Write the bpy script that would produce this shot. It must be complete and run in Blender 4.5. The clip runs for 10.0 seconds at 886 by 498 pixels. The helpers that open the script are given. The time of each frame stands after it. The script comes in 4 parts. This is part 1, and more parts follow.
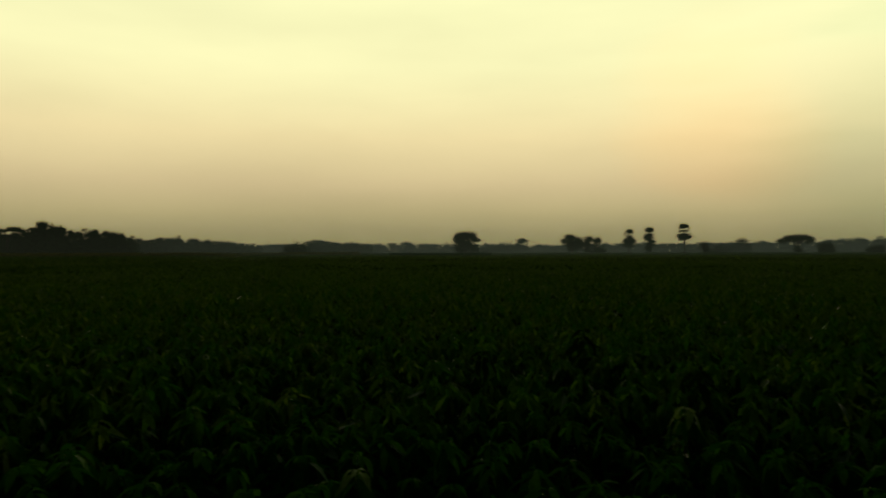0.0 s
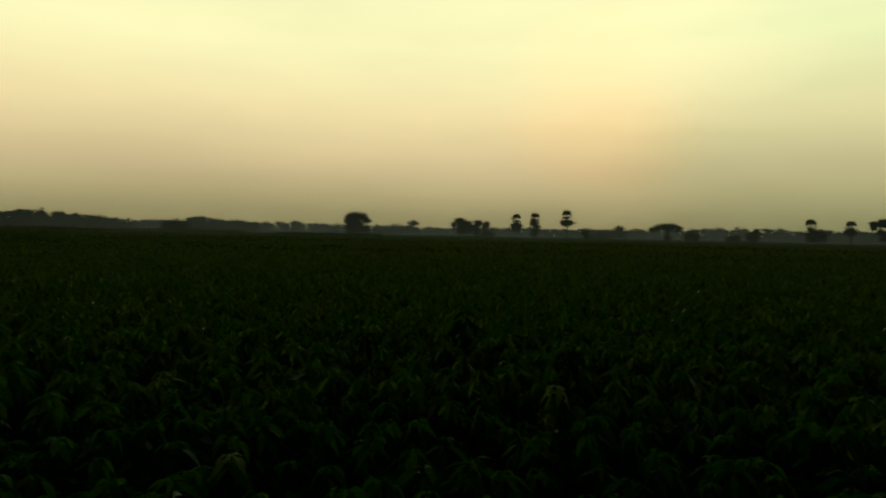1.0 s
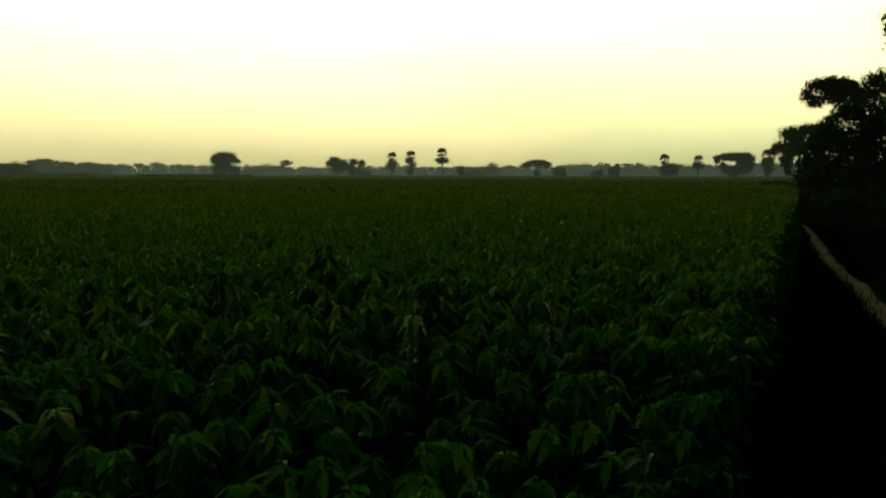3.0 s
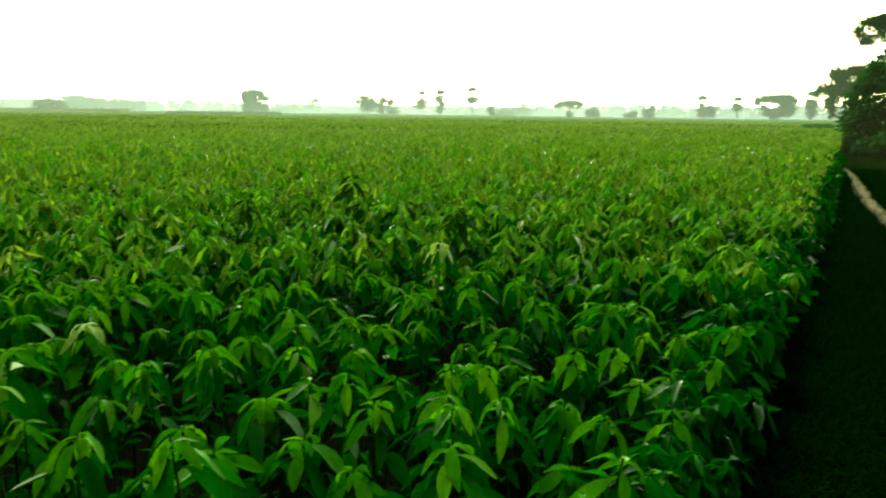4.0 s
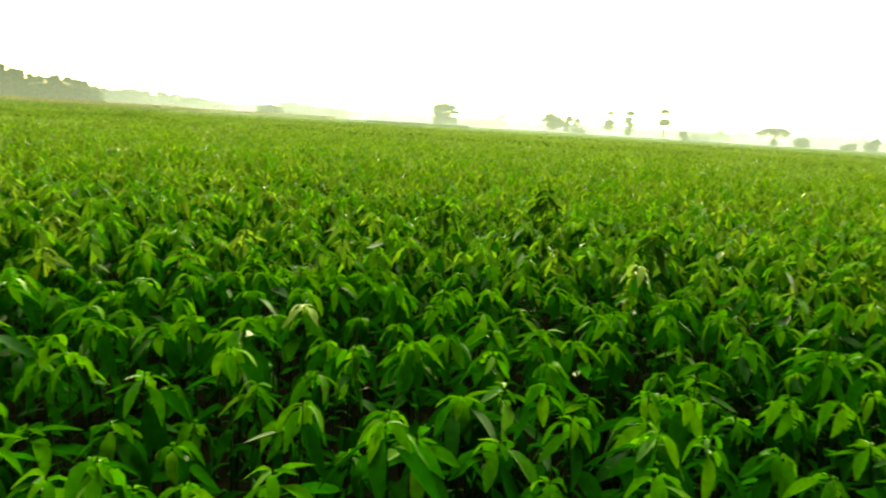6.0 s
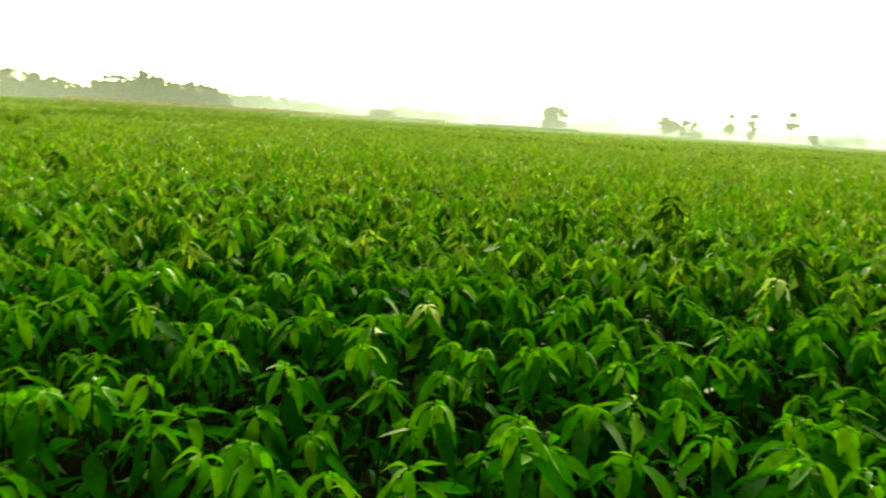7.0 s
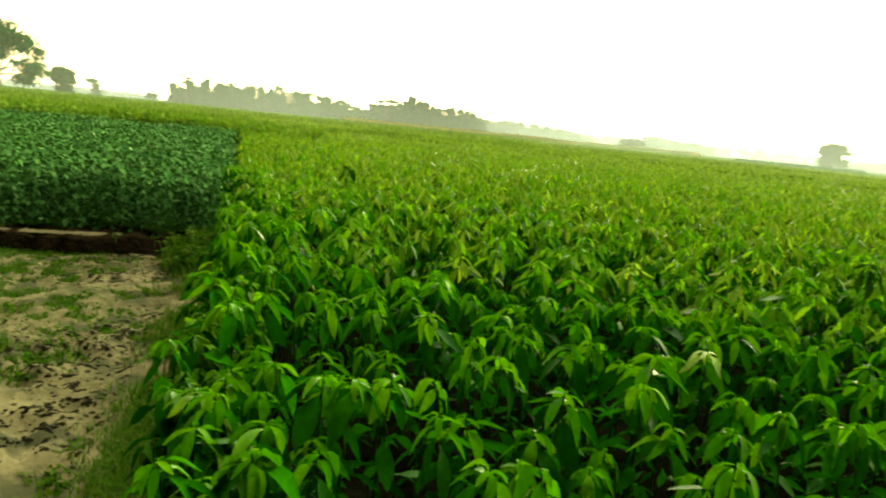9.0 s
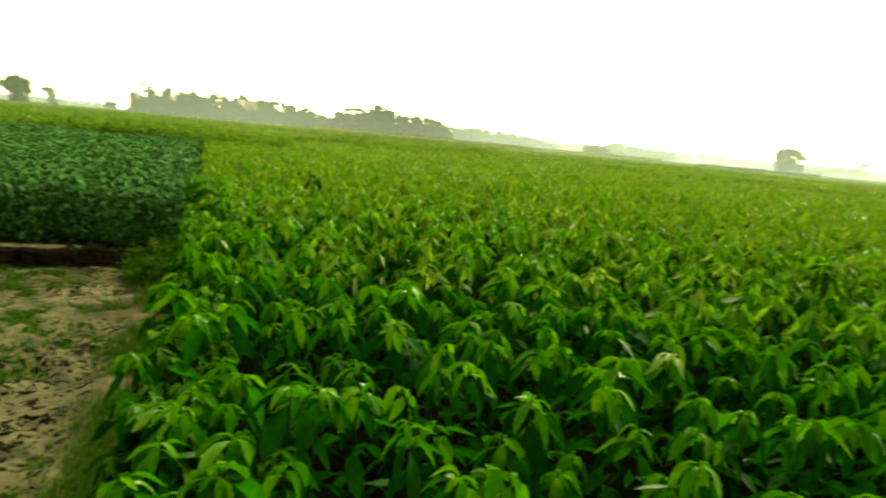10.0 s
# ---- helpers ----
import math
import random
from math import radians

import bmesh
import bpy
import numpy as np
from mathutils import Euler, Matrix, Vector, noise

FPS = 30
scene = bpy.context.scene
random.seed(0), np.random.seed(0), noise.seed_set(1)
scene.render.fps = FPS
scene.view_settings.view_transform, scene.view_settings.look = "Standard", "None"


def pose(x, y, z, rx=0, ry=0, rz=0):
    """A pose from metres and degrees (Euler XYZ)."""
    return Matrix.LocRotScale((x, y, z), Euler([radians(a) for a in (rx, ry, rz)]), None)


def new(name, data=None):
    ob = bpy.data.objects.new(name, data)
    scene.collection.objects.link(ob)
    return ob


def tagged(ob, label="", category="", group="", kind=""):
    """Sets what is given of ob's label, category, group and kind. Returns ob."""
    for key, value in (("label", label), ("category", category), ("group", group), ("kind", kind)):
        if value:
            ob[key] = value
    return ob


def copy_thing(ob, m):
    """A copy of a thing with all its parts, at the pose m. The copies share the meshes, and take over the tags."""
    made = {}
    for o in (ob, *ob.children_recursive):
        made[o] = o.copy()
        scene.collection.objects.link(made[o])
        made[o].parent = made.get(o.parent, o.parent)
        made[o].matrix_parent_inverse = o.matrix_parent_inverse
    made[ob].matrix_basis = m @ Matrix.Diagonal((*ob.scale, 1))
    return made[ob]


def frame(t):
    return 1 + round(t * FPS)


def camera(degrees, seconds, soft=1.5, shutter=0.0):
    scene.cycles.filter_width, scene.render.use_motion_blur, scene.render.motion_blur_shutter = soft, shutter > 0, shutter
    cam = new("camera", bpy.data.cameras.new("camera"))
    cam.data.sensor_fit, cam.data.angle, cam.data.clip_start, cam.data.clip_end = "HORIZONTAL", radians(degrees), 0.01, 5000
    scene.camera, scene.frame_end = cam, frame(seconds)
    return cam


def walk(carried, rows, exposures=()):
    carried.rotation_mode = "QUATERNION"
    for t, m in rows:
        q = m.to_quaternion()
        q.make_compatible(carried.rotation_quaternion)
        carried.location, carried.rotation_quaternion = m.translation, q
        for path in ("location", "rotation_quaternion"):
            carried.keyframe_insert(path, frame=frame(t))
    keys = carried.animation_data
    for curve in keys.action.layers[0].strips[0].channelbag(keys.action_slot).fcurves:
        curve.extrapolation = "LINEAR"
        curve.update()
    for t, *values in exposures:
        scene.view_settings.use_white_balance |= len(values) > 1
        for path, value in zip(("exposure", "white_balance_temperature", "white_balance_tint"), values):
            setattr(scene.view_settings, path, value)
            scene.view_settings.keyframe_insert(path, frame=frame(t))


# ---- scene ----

# The corner of a jute field, seen from the bund at its corner: crop ahead, a bare muddy plot on one side,
# a footpath and a clump of trees on the other, tree lines and palms far over the plain.
cam = camera(68.36, 10.0, soft=2.0, shutter=0.5)
PATH = [
    (0.0, pose(-0.001, -0.002, 1.644, 90.199, 0.186, 9.764)),
    (0.5, pose(0.013, -0.008, 1.640, 89.370, -0.269, 4.883)),
    (1.0, pose(0.032, -0.014, 1.650, 88.651, -1.176, 0.209)),
    (1.5, pose(0.046, -0.001, 1.635, 88.064, -1.696, -3.210)),
    (2.0, pose(0.073, 0.012, 1.635, 86.694, -0.816, -7.006)),
    (2.5, pose(0.120, 0.023, 1.645, 86.015, -0.113, -9.863)),
    (2.7, pose(0.134, 0.037, 1.636, 85.125, 0.011, -10.629)),
    (3.8, pose(0.169, 0.103, 1.540, 78.950, -1.025, -9.242)),
    (4.0, pose(0.162, 0.110, 1.534, 78.240, -0.762, -7.998)),
    (4.5, pose(0.139, 0.110, 1.521, 77.818, -1.769, -4.464)),
    (5.0, pose(0.113, 0.112, 1.519, 78.297, -2.941, -0.843)),
    (5.5, pose(0.087, 0.107, 1.516, 79.020, -3.654, 3.525)),
    (7.0, pose(-0.018, 0.088, 1.510, 78.827, -3.506, 17.198)),
    (7.5, pose(-0.061, 0.075, 1.504, 78.652, -4.816, 22.909)),
    (8.0, pose(-0.098, 0.058, 1.505, 79.229, -4.807, 28.541)),
    (8.5, pose(-0.133, 0.047, 1.505, 79.405, -4.748, 33.724)),
    (9.0, pose(-0.172, 0.034, 1.498, 79.446, -5.641, 38.453)),
    (9.5, pose(-0.185, 0.024, 1.497, 80.220, -4.738, 40.565)),
    (10.0, pose(-0.164, 0.029, 1.499, 80.384, -5.289, 35.525)),
]
EXPOSURES = [(0.0, -3.05, 6500, 8), (2.0, -3.02, 6500, 8), (2.5, -2.75, 6500, 5), (2.7, -2.58, 6500, 4), (3.8, 1.6, 6150, -8), (4.5, 2.38, 6600, -1),
             (5.5, 2.55, 7150, 7), (9.0, 2.45, 7150, 7), (10.0, 2.25, 7150, 7)]
walk(cam, PATH, EXPOSURES)

# ---- world and sun: a hazy evening sky, brightest ahead of the field ----
SUN_AZ, SUN_EL = 6.0, 74.0          # degrees to the left of ahead, and up
to_sun = Vector((-math.sin(radians(SUN_AZ)) * math.cos(radians(SUN_EL)), math.cos(radians(SUN_AZ)) * math.cos(radians(SUN_EL)), math.sin(radians(SUN_EL))))


def build_world():
    w = bpy.data.worlds.new("evening_sky")
    w.use_nodes = True
    scene.world = w
    nt = w.node_tree
    n, l = nt.nodes, nt.links
    n.clear()
    out, bg = n.new("ShaderNodeOutputWorld"), n.new("ShaderNodeBackground")
    sky = n.new("ShaderNodeTexSky")
    sky.sky_type = "NISHITA"
    sky.sun_disc = False
    sky.sun_elevation, sky.sun_rotation = radians(SUN_EL), radians(-SUN_AZ)
    sky.dust_density, sky.air_density = 4.0, 1.5
    dim = n.new("ShaderNodeVectorMath")
    dim.operation = "SCALE"
    dim.inputs["Scale"].default_value = 0.014
    l.new(sky.outputs[0], dim.inputs[0])
    tc, sep = n.new("ShaderNodeTexCoord"), n.new("ShaderNodeSeparateXYZ")
    l.new(tc.outputs["Generated"], sep.inputs[0])
    # sky colour by height: haze low down, dimmed overhead to darken the land
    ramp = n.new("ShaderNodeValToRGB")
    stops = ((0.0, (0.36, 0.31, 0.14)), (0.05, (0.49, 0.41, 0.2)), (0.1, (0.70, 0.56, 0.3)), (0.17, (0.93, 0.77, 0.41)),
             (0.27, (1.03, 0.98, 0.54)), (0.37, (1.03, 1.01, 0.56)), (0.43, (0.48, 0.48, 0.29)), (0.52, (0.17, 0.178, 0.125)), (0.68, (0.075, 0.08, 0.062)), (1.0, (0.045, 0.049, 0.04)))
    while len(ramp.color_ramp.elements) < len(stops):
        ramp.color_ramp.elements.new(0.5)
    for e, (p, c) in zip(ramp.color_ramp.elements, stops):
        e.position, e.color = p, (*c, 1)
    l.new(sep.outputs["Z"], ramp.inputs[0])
    # glow falls off from the veiled sun, almost black behind to cut fill light
    dot = n.new("ShaderNodeVectorMath")
    dot.operation = "DOT_PRODUCT"
    dot.inputs[1].default_value = (-math.sin(radians(SUN_AZ)), math.cos(radians(SUN_AZ)), 0)
    l.new(tc.outputs["Generated"], dot.inputs[0])
    glow = n.new("ShaderNodeMapRange")
    glow.inputs["From Min"].default_value, glow.inputs["From Max"].default_value = 0.3, 0.66
    glow.inputs["To Min"].default_value, glow.inputs["To Max"].default_value = 0.0015, 1.0
    l.new(dot.outputs["Value"], glow.inputs["Value"])
    # thin cloud streaks
    mp, cl = n.new("ShaderNodeMapping"), n.new("ShaderNodeTexNoise")
    mp.inputs["Scale"].default_value = (1.2, 1.2, 5.0)
    mp.inputs["Rotation"].default_value = (0.0, 0.35, 0.0)
    cl.inputs["Scale"].default_value, cl.inputs["Detail"].default_value = 1.6, 4.0
    l.new(tc.outputs["Generated"], mp.inputs[0])
    l.new(mp.outputs[0], cl.inputs["Vector"])
    cr = n.new("ShaderNodeMapRange")
    cr.inputs["From Min"].default_value, cr.inputs["From Max"].default_value = 0.35, 0.7
    cr.inputs["To Min"].default_value, cr.inputs["To Max"].default_value = 1.05, 0.93
    l.new(cl.outputs["Fac"], cr.inputs["Value"])
    mul = n.new("ShaderNodeMath")
    mul.operation = "MULTIPLY"
    l.new(glow.outputs[0], mul.inputs[0])
    l.new(cr.outputs[0], mul.inputs[1])
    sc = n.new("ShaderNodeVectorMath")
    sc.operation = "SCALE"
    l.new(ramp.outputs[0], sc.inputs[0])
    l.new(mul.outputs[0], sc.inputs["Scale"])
    # a grey-green cloud bank low on one side
    bank = n.new("ShaderNodeVectorMath")
    bank.operation = "DOT_PRODUCT"
    bank.inputs[1].default_value = (math.sin(radians(42)) * 0.99, math.cos(radians(42)) * 0.99, 0.12)
    l.new(tc.outputs["Generated"], bank.inputs[0])
    rag = n.new("ShaderNodeMath")
    rag.operation = "MULTIPLY_ADD"
    rag.inputs[1].default_value = 0.15
    l.new(cl.outputs["Fac"], rag.inputs[0])
    l.new(bank.outputs["Value"], rag.inputs[2])
    br = n.new("ShaderNodeMapRange")
    br.interpolation_type = "SMOOTHSTEP"
    br.inputs["From Min"].default_value, br.inputs["From Max"].default_value = 0.95, 1.035
    l.new(rag.outputs[0], br.inputs["Value"])
    shade_mix = n.new("ShaderNodeMixRGB")
    shade_mix.blend_type = "MULTIPLY"
    l.new(br.outputs[0], shade_mix.inputs[0])
    l.new(sc.outputs[0], shade_mix.inputs[1])
    shade_mix.inputs[2].default_value = (0.83, 0.92, 0.9, 1)
    # a peach-coloured cloud edge beside the bank
    peach = n.new("ShaderNodeVectorMath")
    peach.operation = "DOT_PRODUCT"
    peach.inputs[1].default_value = (math.sin(radians(13)) * 0.98, math.cos(radians(13)) * 0.98, 0.19)
    l.new(tc.outputs["Generated"], peach.inputs[0])
    ragged = n.new("ShaderNodeMath")
    ragged.operation = "MULTIPLY_ADD"
    ragged.inputs[1].default_value = 0.03
    l.new(cl.outputs["Fac"], ragged.inputs[0])
    l.new(peach.outputs["Value"], ragged.inputs[2])
    pr = n.new("ShaderNodeMapRange")
    pr.interpolation_type = "SMOOTHSTEP"
    pr.inputs["From Min"].default_value, pr.inputs["From Max"].default_value = 0.999, 1.016
    l.new(ragged.outputs[0], pr.inputs["Value"])
    tint_mix = n.new("ShaderNodeMixRGB")
    tint_mix.blend_type = "MULTIPLY"
    l.new(pr.outputs[0], tint_mix.inputs[0])
    l.new(shade_mix.outputs[0], tint_mix.inputs[1])
    tint_mix.inputs[2].default_value = (1.1, 1.0, 0.92, 1)
    mix = n.new("ShaderNodeMixRGB")
    mix.inputs[0].default_value = 0.98
    l.new(dim.outputs[0], mix.inputs[1])
    l.new(tint_mix.outputs[0], mix.inputs[2])
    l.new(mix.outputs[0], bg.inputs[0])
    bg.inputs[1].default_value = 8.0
    l.new(bg.outputs[0], out.inputs[0])


build_world()
sun_data = bpy.data.lights.new("sun", "SUN")
sun_data.energy, sun_data.angle, sun_data.color = 1.36, radians(24), (1.0, 0.96, 0.72)
sun = new("sun", sun_data)
sun.matrix_world = Matrix.Translation((0, 0, 60)) @ to_sun.to_track_quat("Z", "Y").to_matrix().to_4x4()


# ---- materials ----
def shader(name):
    m = bpy.data.materials.new(name)
    m.use_nodes = True
    nt = m.node_tree
    nt.nodes.clear()
    return m, nt, nt.nodes.new("ShaderNodeOutputMaterial")


def noise_of(nt, scale, detail=3.0, rough=0.55, vec=None):
    t = nt.nodes.new("ShaderNodeTexNoise")
    t.inputs["Scale"].default_value, t.inputs["Detail"].default_value, t.inputs["Roughness"].default_value = scale, detail, rough
    if vec is None:
        vec = nt.nodes.new("ShaderNodeTexCoord").outputs["Object"]
    nt.links.new(vec, t.inputs["Vector"])
    return t.outputs["Fac"]


def ramp_of(nt, fac, stops):
    r = nt.nodes.new("ShaderNodeValToRGB")
    while len(r.color_ramp.elements) < len(stops):
        r.color_ramp.elements.new(0.5)
    for e, (p, c) in zip(r.color_ramp.elements, stops):
        e.position, e.color = p, (*c, 1)
    nt.links.new(fac, r.inputs[0])
    return r.outputs[0]


def blend(nt, a, b, fac, how="MIX"):
    x = nt.nodes.new("ShaderNodeMixRGB")
    x.blend_type = how
    for s, v in ((0, fac), (1, a), (2, b)):
        if hasattr(v, "is_linked"):
            nt.links.new(v, x.inputs[s])
        else:
            x.inputs[s].default_value = v
    return x.outputs[0]


def leaf_material(name, dark, mid, light, per_object=False, shine=0.5, through_light=0.24, grain=60.0, spec=0.12, waxy=0.0):
    """Leaf: waxy top, lets some light through, each leaf of a slightly different green."""
    m, nt, out = shader(name)
    if per_object:
        rnd = nt.nodes.new("ShaderNodeObjectInfo").outputs["Random"]
    else:
        rnd = nt.nodes.new("ShaderNodeNewGeometry").outputs["Random Per Island"]
    col = ramp_of(nt, rnd, ((0.0, dark), (0.55, mid), (1.0, light)))
    fine = noise_of(nt, grain, 3.0)
    col = blend(nt, col, ramp_of(nt, fine, ((0.3, (0.62, 0.66, 0.6)), (0.7, (1.2, 1.15, 1.1)))), 0.8, "MULTIPLY")
    p = nt.nodes.new("ShaderNodeBsdfPrincipled")
    nt.links.new(col, p.inputs["Base Color"])
    p.inputs["Roughness"].default_value = shine
    # a few leaves are waxier than the rest
    pick = nt.nodes.new("ShaderNodeMath")
    pick.operation = "MULTIPLY"
    pick.inputs[1].default_value = 7.31
    nt.links.new(rnd, pick.inputs[0])
    part_of = nt.nodes.new("ShaderNodeMath")
    part_of.operation = "FRACT"
    nt.links.new(pick.outputs[0], part_of.inputs[0])
    wax = nt.nodes.new("ShaderNodeMapRange")
    wax.inputs["From Min"].default_value, wax.inputs["From Max"].default_value = 0.84, 1.0
    wax.inputs["To Min"].default_value, wax.inputs["To Max"].default_value = spec, spec + waxy
    nt.links.new(part_of.outputs[0], wax.inputs["Value"])
    nt.links.new(wax.outputs[0], p.inputs["Specular IOR Level"])
    b = nt.nodes.new("ShaderNodeBump")
    b.inputs["Strength"].default_value, b.inputs["Distance"].default_value = 0.25, 0.004
    nt.links.new(fine, b.inputs["Height"])
    nt.links.new(b.outputs[0], p.inputs["Normal"])
    tr = nt.nodes.new("ShaderNodeBsdfTranslucent")
    nt.links.new(blend(nt, col, (1.2, 1.25, 0.35, 1), 1.0, "MULTIPLY"), tr.inputs[0])
    mx = nt.nodes.new("ShaderNodeMixShader")
    mx.inputs[0].default_value = through_light
    nt.links.new(p.outputs[0], mx.inputs[1])
    nt.links.new(tr.outputs[0], mx.inputs[2])
    nt.links.new(mx.outputs[0], out.inputs[0])
    return m


def rough_material(name, scales, stops, rough=0.9, bump=0.5, depth=0.03, stain=None, spec=0.3):
    """Earth, bark and the like: grain and stains at two scales."""
    m, nt, out = shader(name)
    a, b2 = noise_of(nt, scales[0], 5.0, 0.6), noise_of(nt, scales[1], 4.0, 0.6)
    col = ramp_of(nt, a, stops)
    col = blend(nt, col, ramp_of(nt, b2, ((0.3, (0.6, 0.6, 0.6)), (0.7, (1.25, 1.22, 1.18)))), 0.75, "MULTIPLY")
    if stain:
        col = blend(nt, col, (*stain[1], 1), ramp_of(nt, noise_of(nt, stain[0], 3.0), ((stain[2], (0, 0, 0)), (stain[2] + 0.1, (1, 1, 1)))))
    p = nt.nodes.new("ShaderNodeBsdfPrincipled")
    nt.links.new(col, p.inputs["Base Color"])
    p.inputs["Roughness"].default_value, p.inputs["Specular IOR Level"].default_value = rough, spec
    b = nt.nodes.new("ShaderNodeBump")
    b.inputs["Strength"].default_value, b.inputs["Distance"].default_value = bump, depth
    nt.links.new(b2, b.inputs["Height"])
    nt.links.new(b.outputs[0], p.inputs["Normal"])
    nt.links.new(p.outputs[0], out.inputs[0])
    return m


def haze_material(name, thick, height, colour):
    """Sheet standing in for haze, lit by the sky: almost clear, thinning out upwards."""
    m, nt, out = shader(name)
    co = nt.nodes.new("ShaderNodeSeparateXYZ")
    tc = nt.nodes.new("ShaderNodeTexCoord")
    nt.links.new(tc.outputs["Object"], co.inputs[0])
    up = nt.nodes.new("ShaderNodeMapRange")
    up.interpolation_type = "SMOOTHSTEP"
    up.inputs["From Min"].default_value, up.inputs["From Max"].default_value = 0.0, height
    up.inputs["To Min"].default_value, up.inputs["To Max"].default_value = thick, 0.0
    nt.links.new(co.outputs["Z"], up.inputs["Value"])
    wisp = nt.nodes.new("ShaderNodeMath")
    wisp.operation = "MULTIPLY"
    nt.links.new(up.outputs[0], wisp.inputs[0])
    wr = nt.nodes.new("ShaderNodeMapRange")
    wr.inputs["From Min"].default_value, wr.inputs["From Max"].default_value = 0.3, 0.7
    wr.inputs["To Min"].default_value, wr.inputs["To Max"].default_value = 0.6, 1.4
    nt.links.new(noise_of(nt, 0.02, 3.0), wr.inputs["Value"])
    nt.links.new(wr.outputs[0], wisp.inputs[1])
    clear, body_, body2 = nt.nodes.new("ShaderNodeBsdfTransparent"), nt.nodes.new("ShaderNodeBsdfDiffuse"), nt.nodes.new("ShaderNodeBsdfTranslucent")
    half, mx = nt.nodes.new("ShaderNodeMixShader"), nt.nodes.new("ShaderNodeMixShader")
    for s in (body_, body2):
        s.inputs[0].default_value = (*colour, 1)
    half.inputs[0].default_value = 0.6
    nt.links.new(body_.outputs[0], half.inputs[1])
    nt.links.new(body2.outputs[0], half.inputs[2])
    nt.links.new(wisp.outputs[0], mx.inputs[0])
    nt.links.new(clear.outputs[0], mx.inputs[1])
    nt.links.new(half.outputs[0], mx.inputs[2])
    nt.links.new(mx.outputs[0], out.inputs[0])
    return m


# Older leaves are darker by nature, and darkened further for shade between plants.
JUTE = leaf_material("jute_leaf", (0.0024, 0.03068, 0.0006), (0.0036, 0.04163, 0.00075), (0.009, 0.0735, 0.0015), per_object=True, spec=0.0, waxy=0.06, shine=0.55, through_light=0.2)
# The light end of the young-leaf ramps is raised to paint in glints.
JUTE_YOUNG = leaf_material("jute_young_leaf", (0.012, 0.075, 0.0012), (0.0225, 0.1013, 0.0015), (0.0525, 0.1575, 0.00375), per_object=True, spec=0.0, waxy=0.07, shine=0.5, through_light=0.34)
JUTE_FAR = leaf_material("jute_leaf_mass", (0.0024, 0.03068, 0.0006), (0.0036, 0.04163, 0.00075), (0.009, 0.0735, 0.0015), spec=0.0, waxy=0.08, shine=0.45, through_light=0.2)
# Young-leaf colour lightened and yellowed to paint haze on the far crop.
JUTE_YOUNG_HAZED = leaf_material("jute_young_leaf_hazed", (0.0257, 0.0639, 0.00474), (0.0671, 0.133, 0.0132), (0.1, 0.16, 0.0263), spec=0.0, waxy=0.14, shine=0.42, through_light=0.45)
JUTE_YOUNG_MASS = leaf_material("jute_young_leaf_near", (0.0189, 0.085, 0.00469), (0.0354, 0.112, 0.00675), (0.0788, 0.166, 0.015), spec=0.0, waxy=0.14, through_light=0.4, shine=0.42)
JUTE_DARK = leaf_material("dark_jute_leaf", (0.00435, 0.01755, 0.002175), (0.0066, 0.02303, 0.002775), (0.0093, 0.03007, 0.0033), per_object=True, spec=0.0, shine=0.7)
CROP2 = leaf_material("bluish_crop_leaf", (0.016, 0.0597, 0.0143), (0.029, 0.0892, 0.0215), (0.0558, 0.134, 0.0367), spec=0.0, shine=0.6, through_light=0.04, waxy=0.03)
STEM = rough_material("green_stem", (25, 120), ((0.3, (0.008775, 0.02737, 0.003825)), (0.7, (0.01642, 0.0438, 0.00765))), 0.8, 0.2, 0.002, spec=0.0)
GRASS = leaf_material("grass_blade", (0.0199, 0.069, 0.00462), (0.0344, 0.0958, 0.00766), (0.069, 0.115, 0.0191), shine=0.6, spec=0.0, through_light=0.4, waxy=0.03)
# Verge grass with its shade put into a near-black green.
SHADED_GRASS = leaf_material("shaded_grass_blade", (0.00124, 0.00737, 0.000394), (0.00208, 0.0115, 0.000844), (0.00411, 0.0173, 0.00124), shine=0.8, spec=0.0)
FIELD_GRASS = leaf_material("field_grass", (0.0292, 0.0833, 0.00619), (0.0506, 0.112, 0.0101), (0.0878, 0.144, 0.0203), shine=0.7, spec=0.0)
# Pale for one yellowing plant, and as a painted glint on another.
PALE_LEAF = leaf_material("yellowing_glint_leaf", (0.084, 0.168, 0.027), (0.114, 0.198, 0.042), (0.144, 0.228, 0.06), per_object=True, spec=0.02, waxy=0.1)
TREE_LEAF = leaf_material("tree_leaf", (0.00561, 0.0324, 0.0108), (0.00918, 0.0504, 0.018), (0.0224, 0.0792, 0.0216), grain=6.0, spec=0.0, shine=0.6, waxy=0.03)
WOOD_LEAF = leaf_material("far_wood_leaf", (0.00867, 0.0272, 0.0107), (0.0152, 0.0424, 0.0161), (0.0244, 0.0606, 0.0224), grain=1.0, shine=0.7, spec=0.0)
PALM_LEAF = leaf_material("palm_frond", (0.0102, 0.02865, 0.006375), (0.01785, 0.04462, 0.008925), (0.02865, 0.0606, 0.01275), grain=3.0, shine=0.5, spec=0.0)
DRY_FROND = leaf_material("dry_frond", (0.03188, 0.0255, 0.01275), (0.05423, 0.04147, 0.0204), (0.0765, 0.05737, 0.02865), grain=3.0, shine=0.7, spec=0.0)
BARK = rough_material("bark", (3, 22), ((0.3, (0.03188, 0.0255, 0.01785)), (0.7, (0.0765, 0.0606, 0.04147))), 0.95, 0.8, 0.03, spec=0.0)
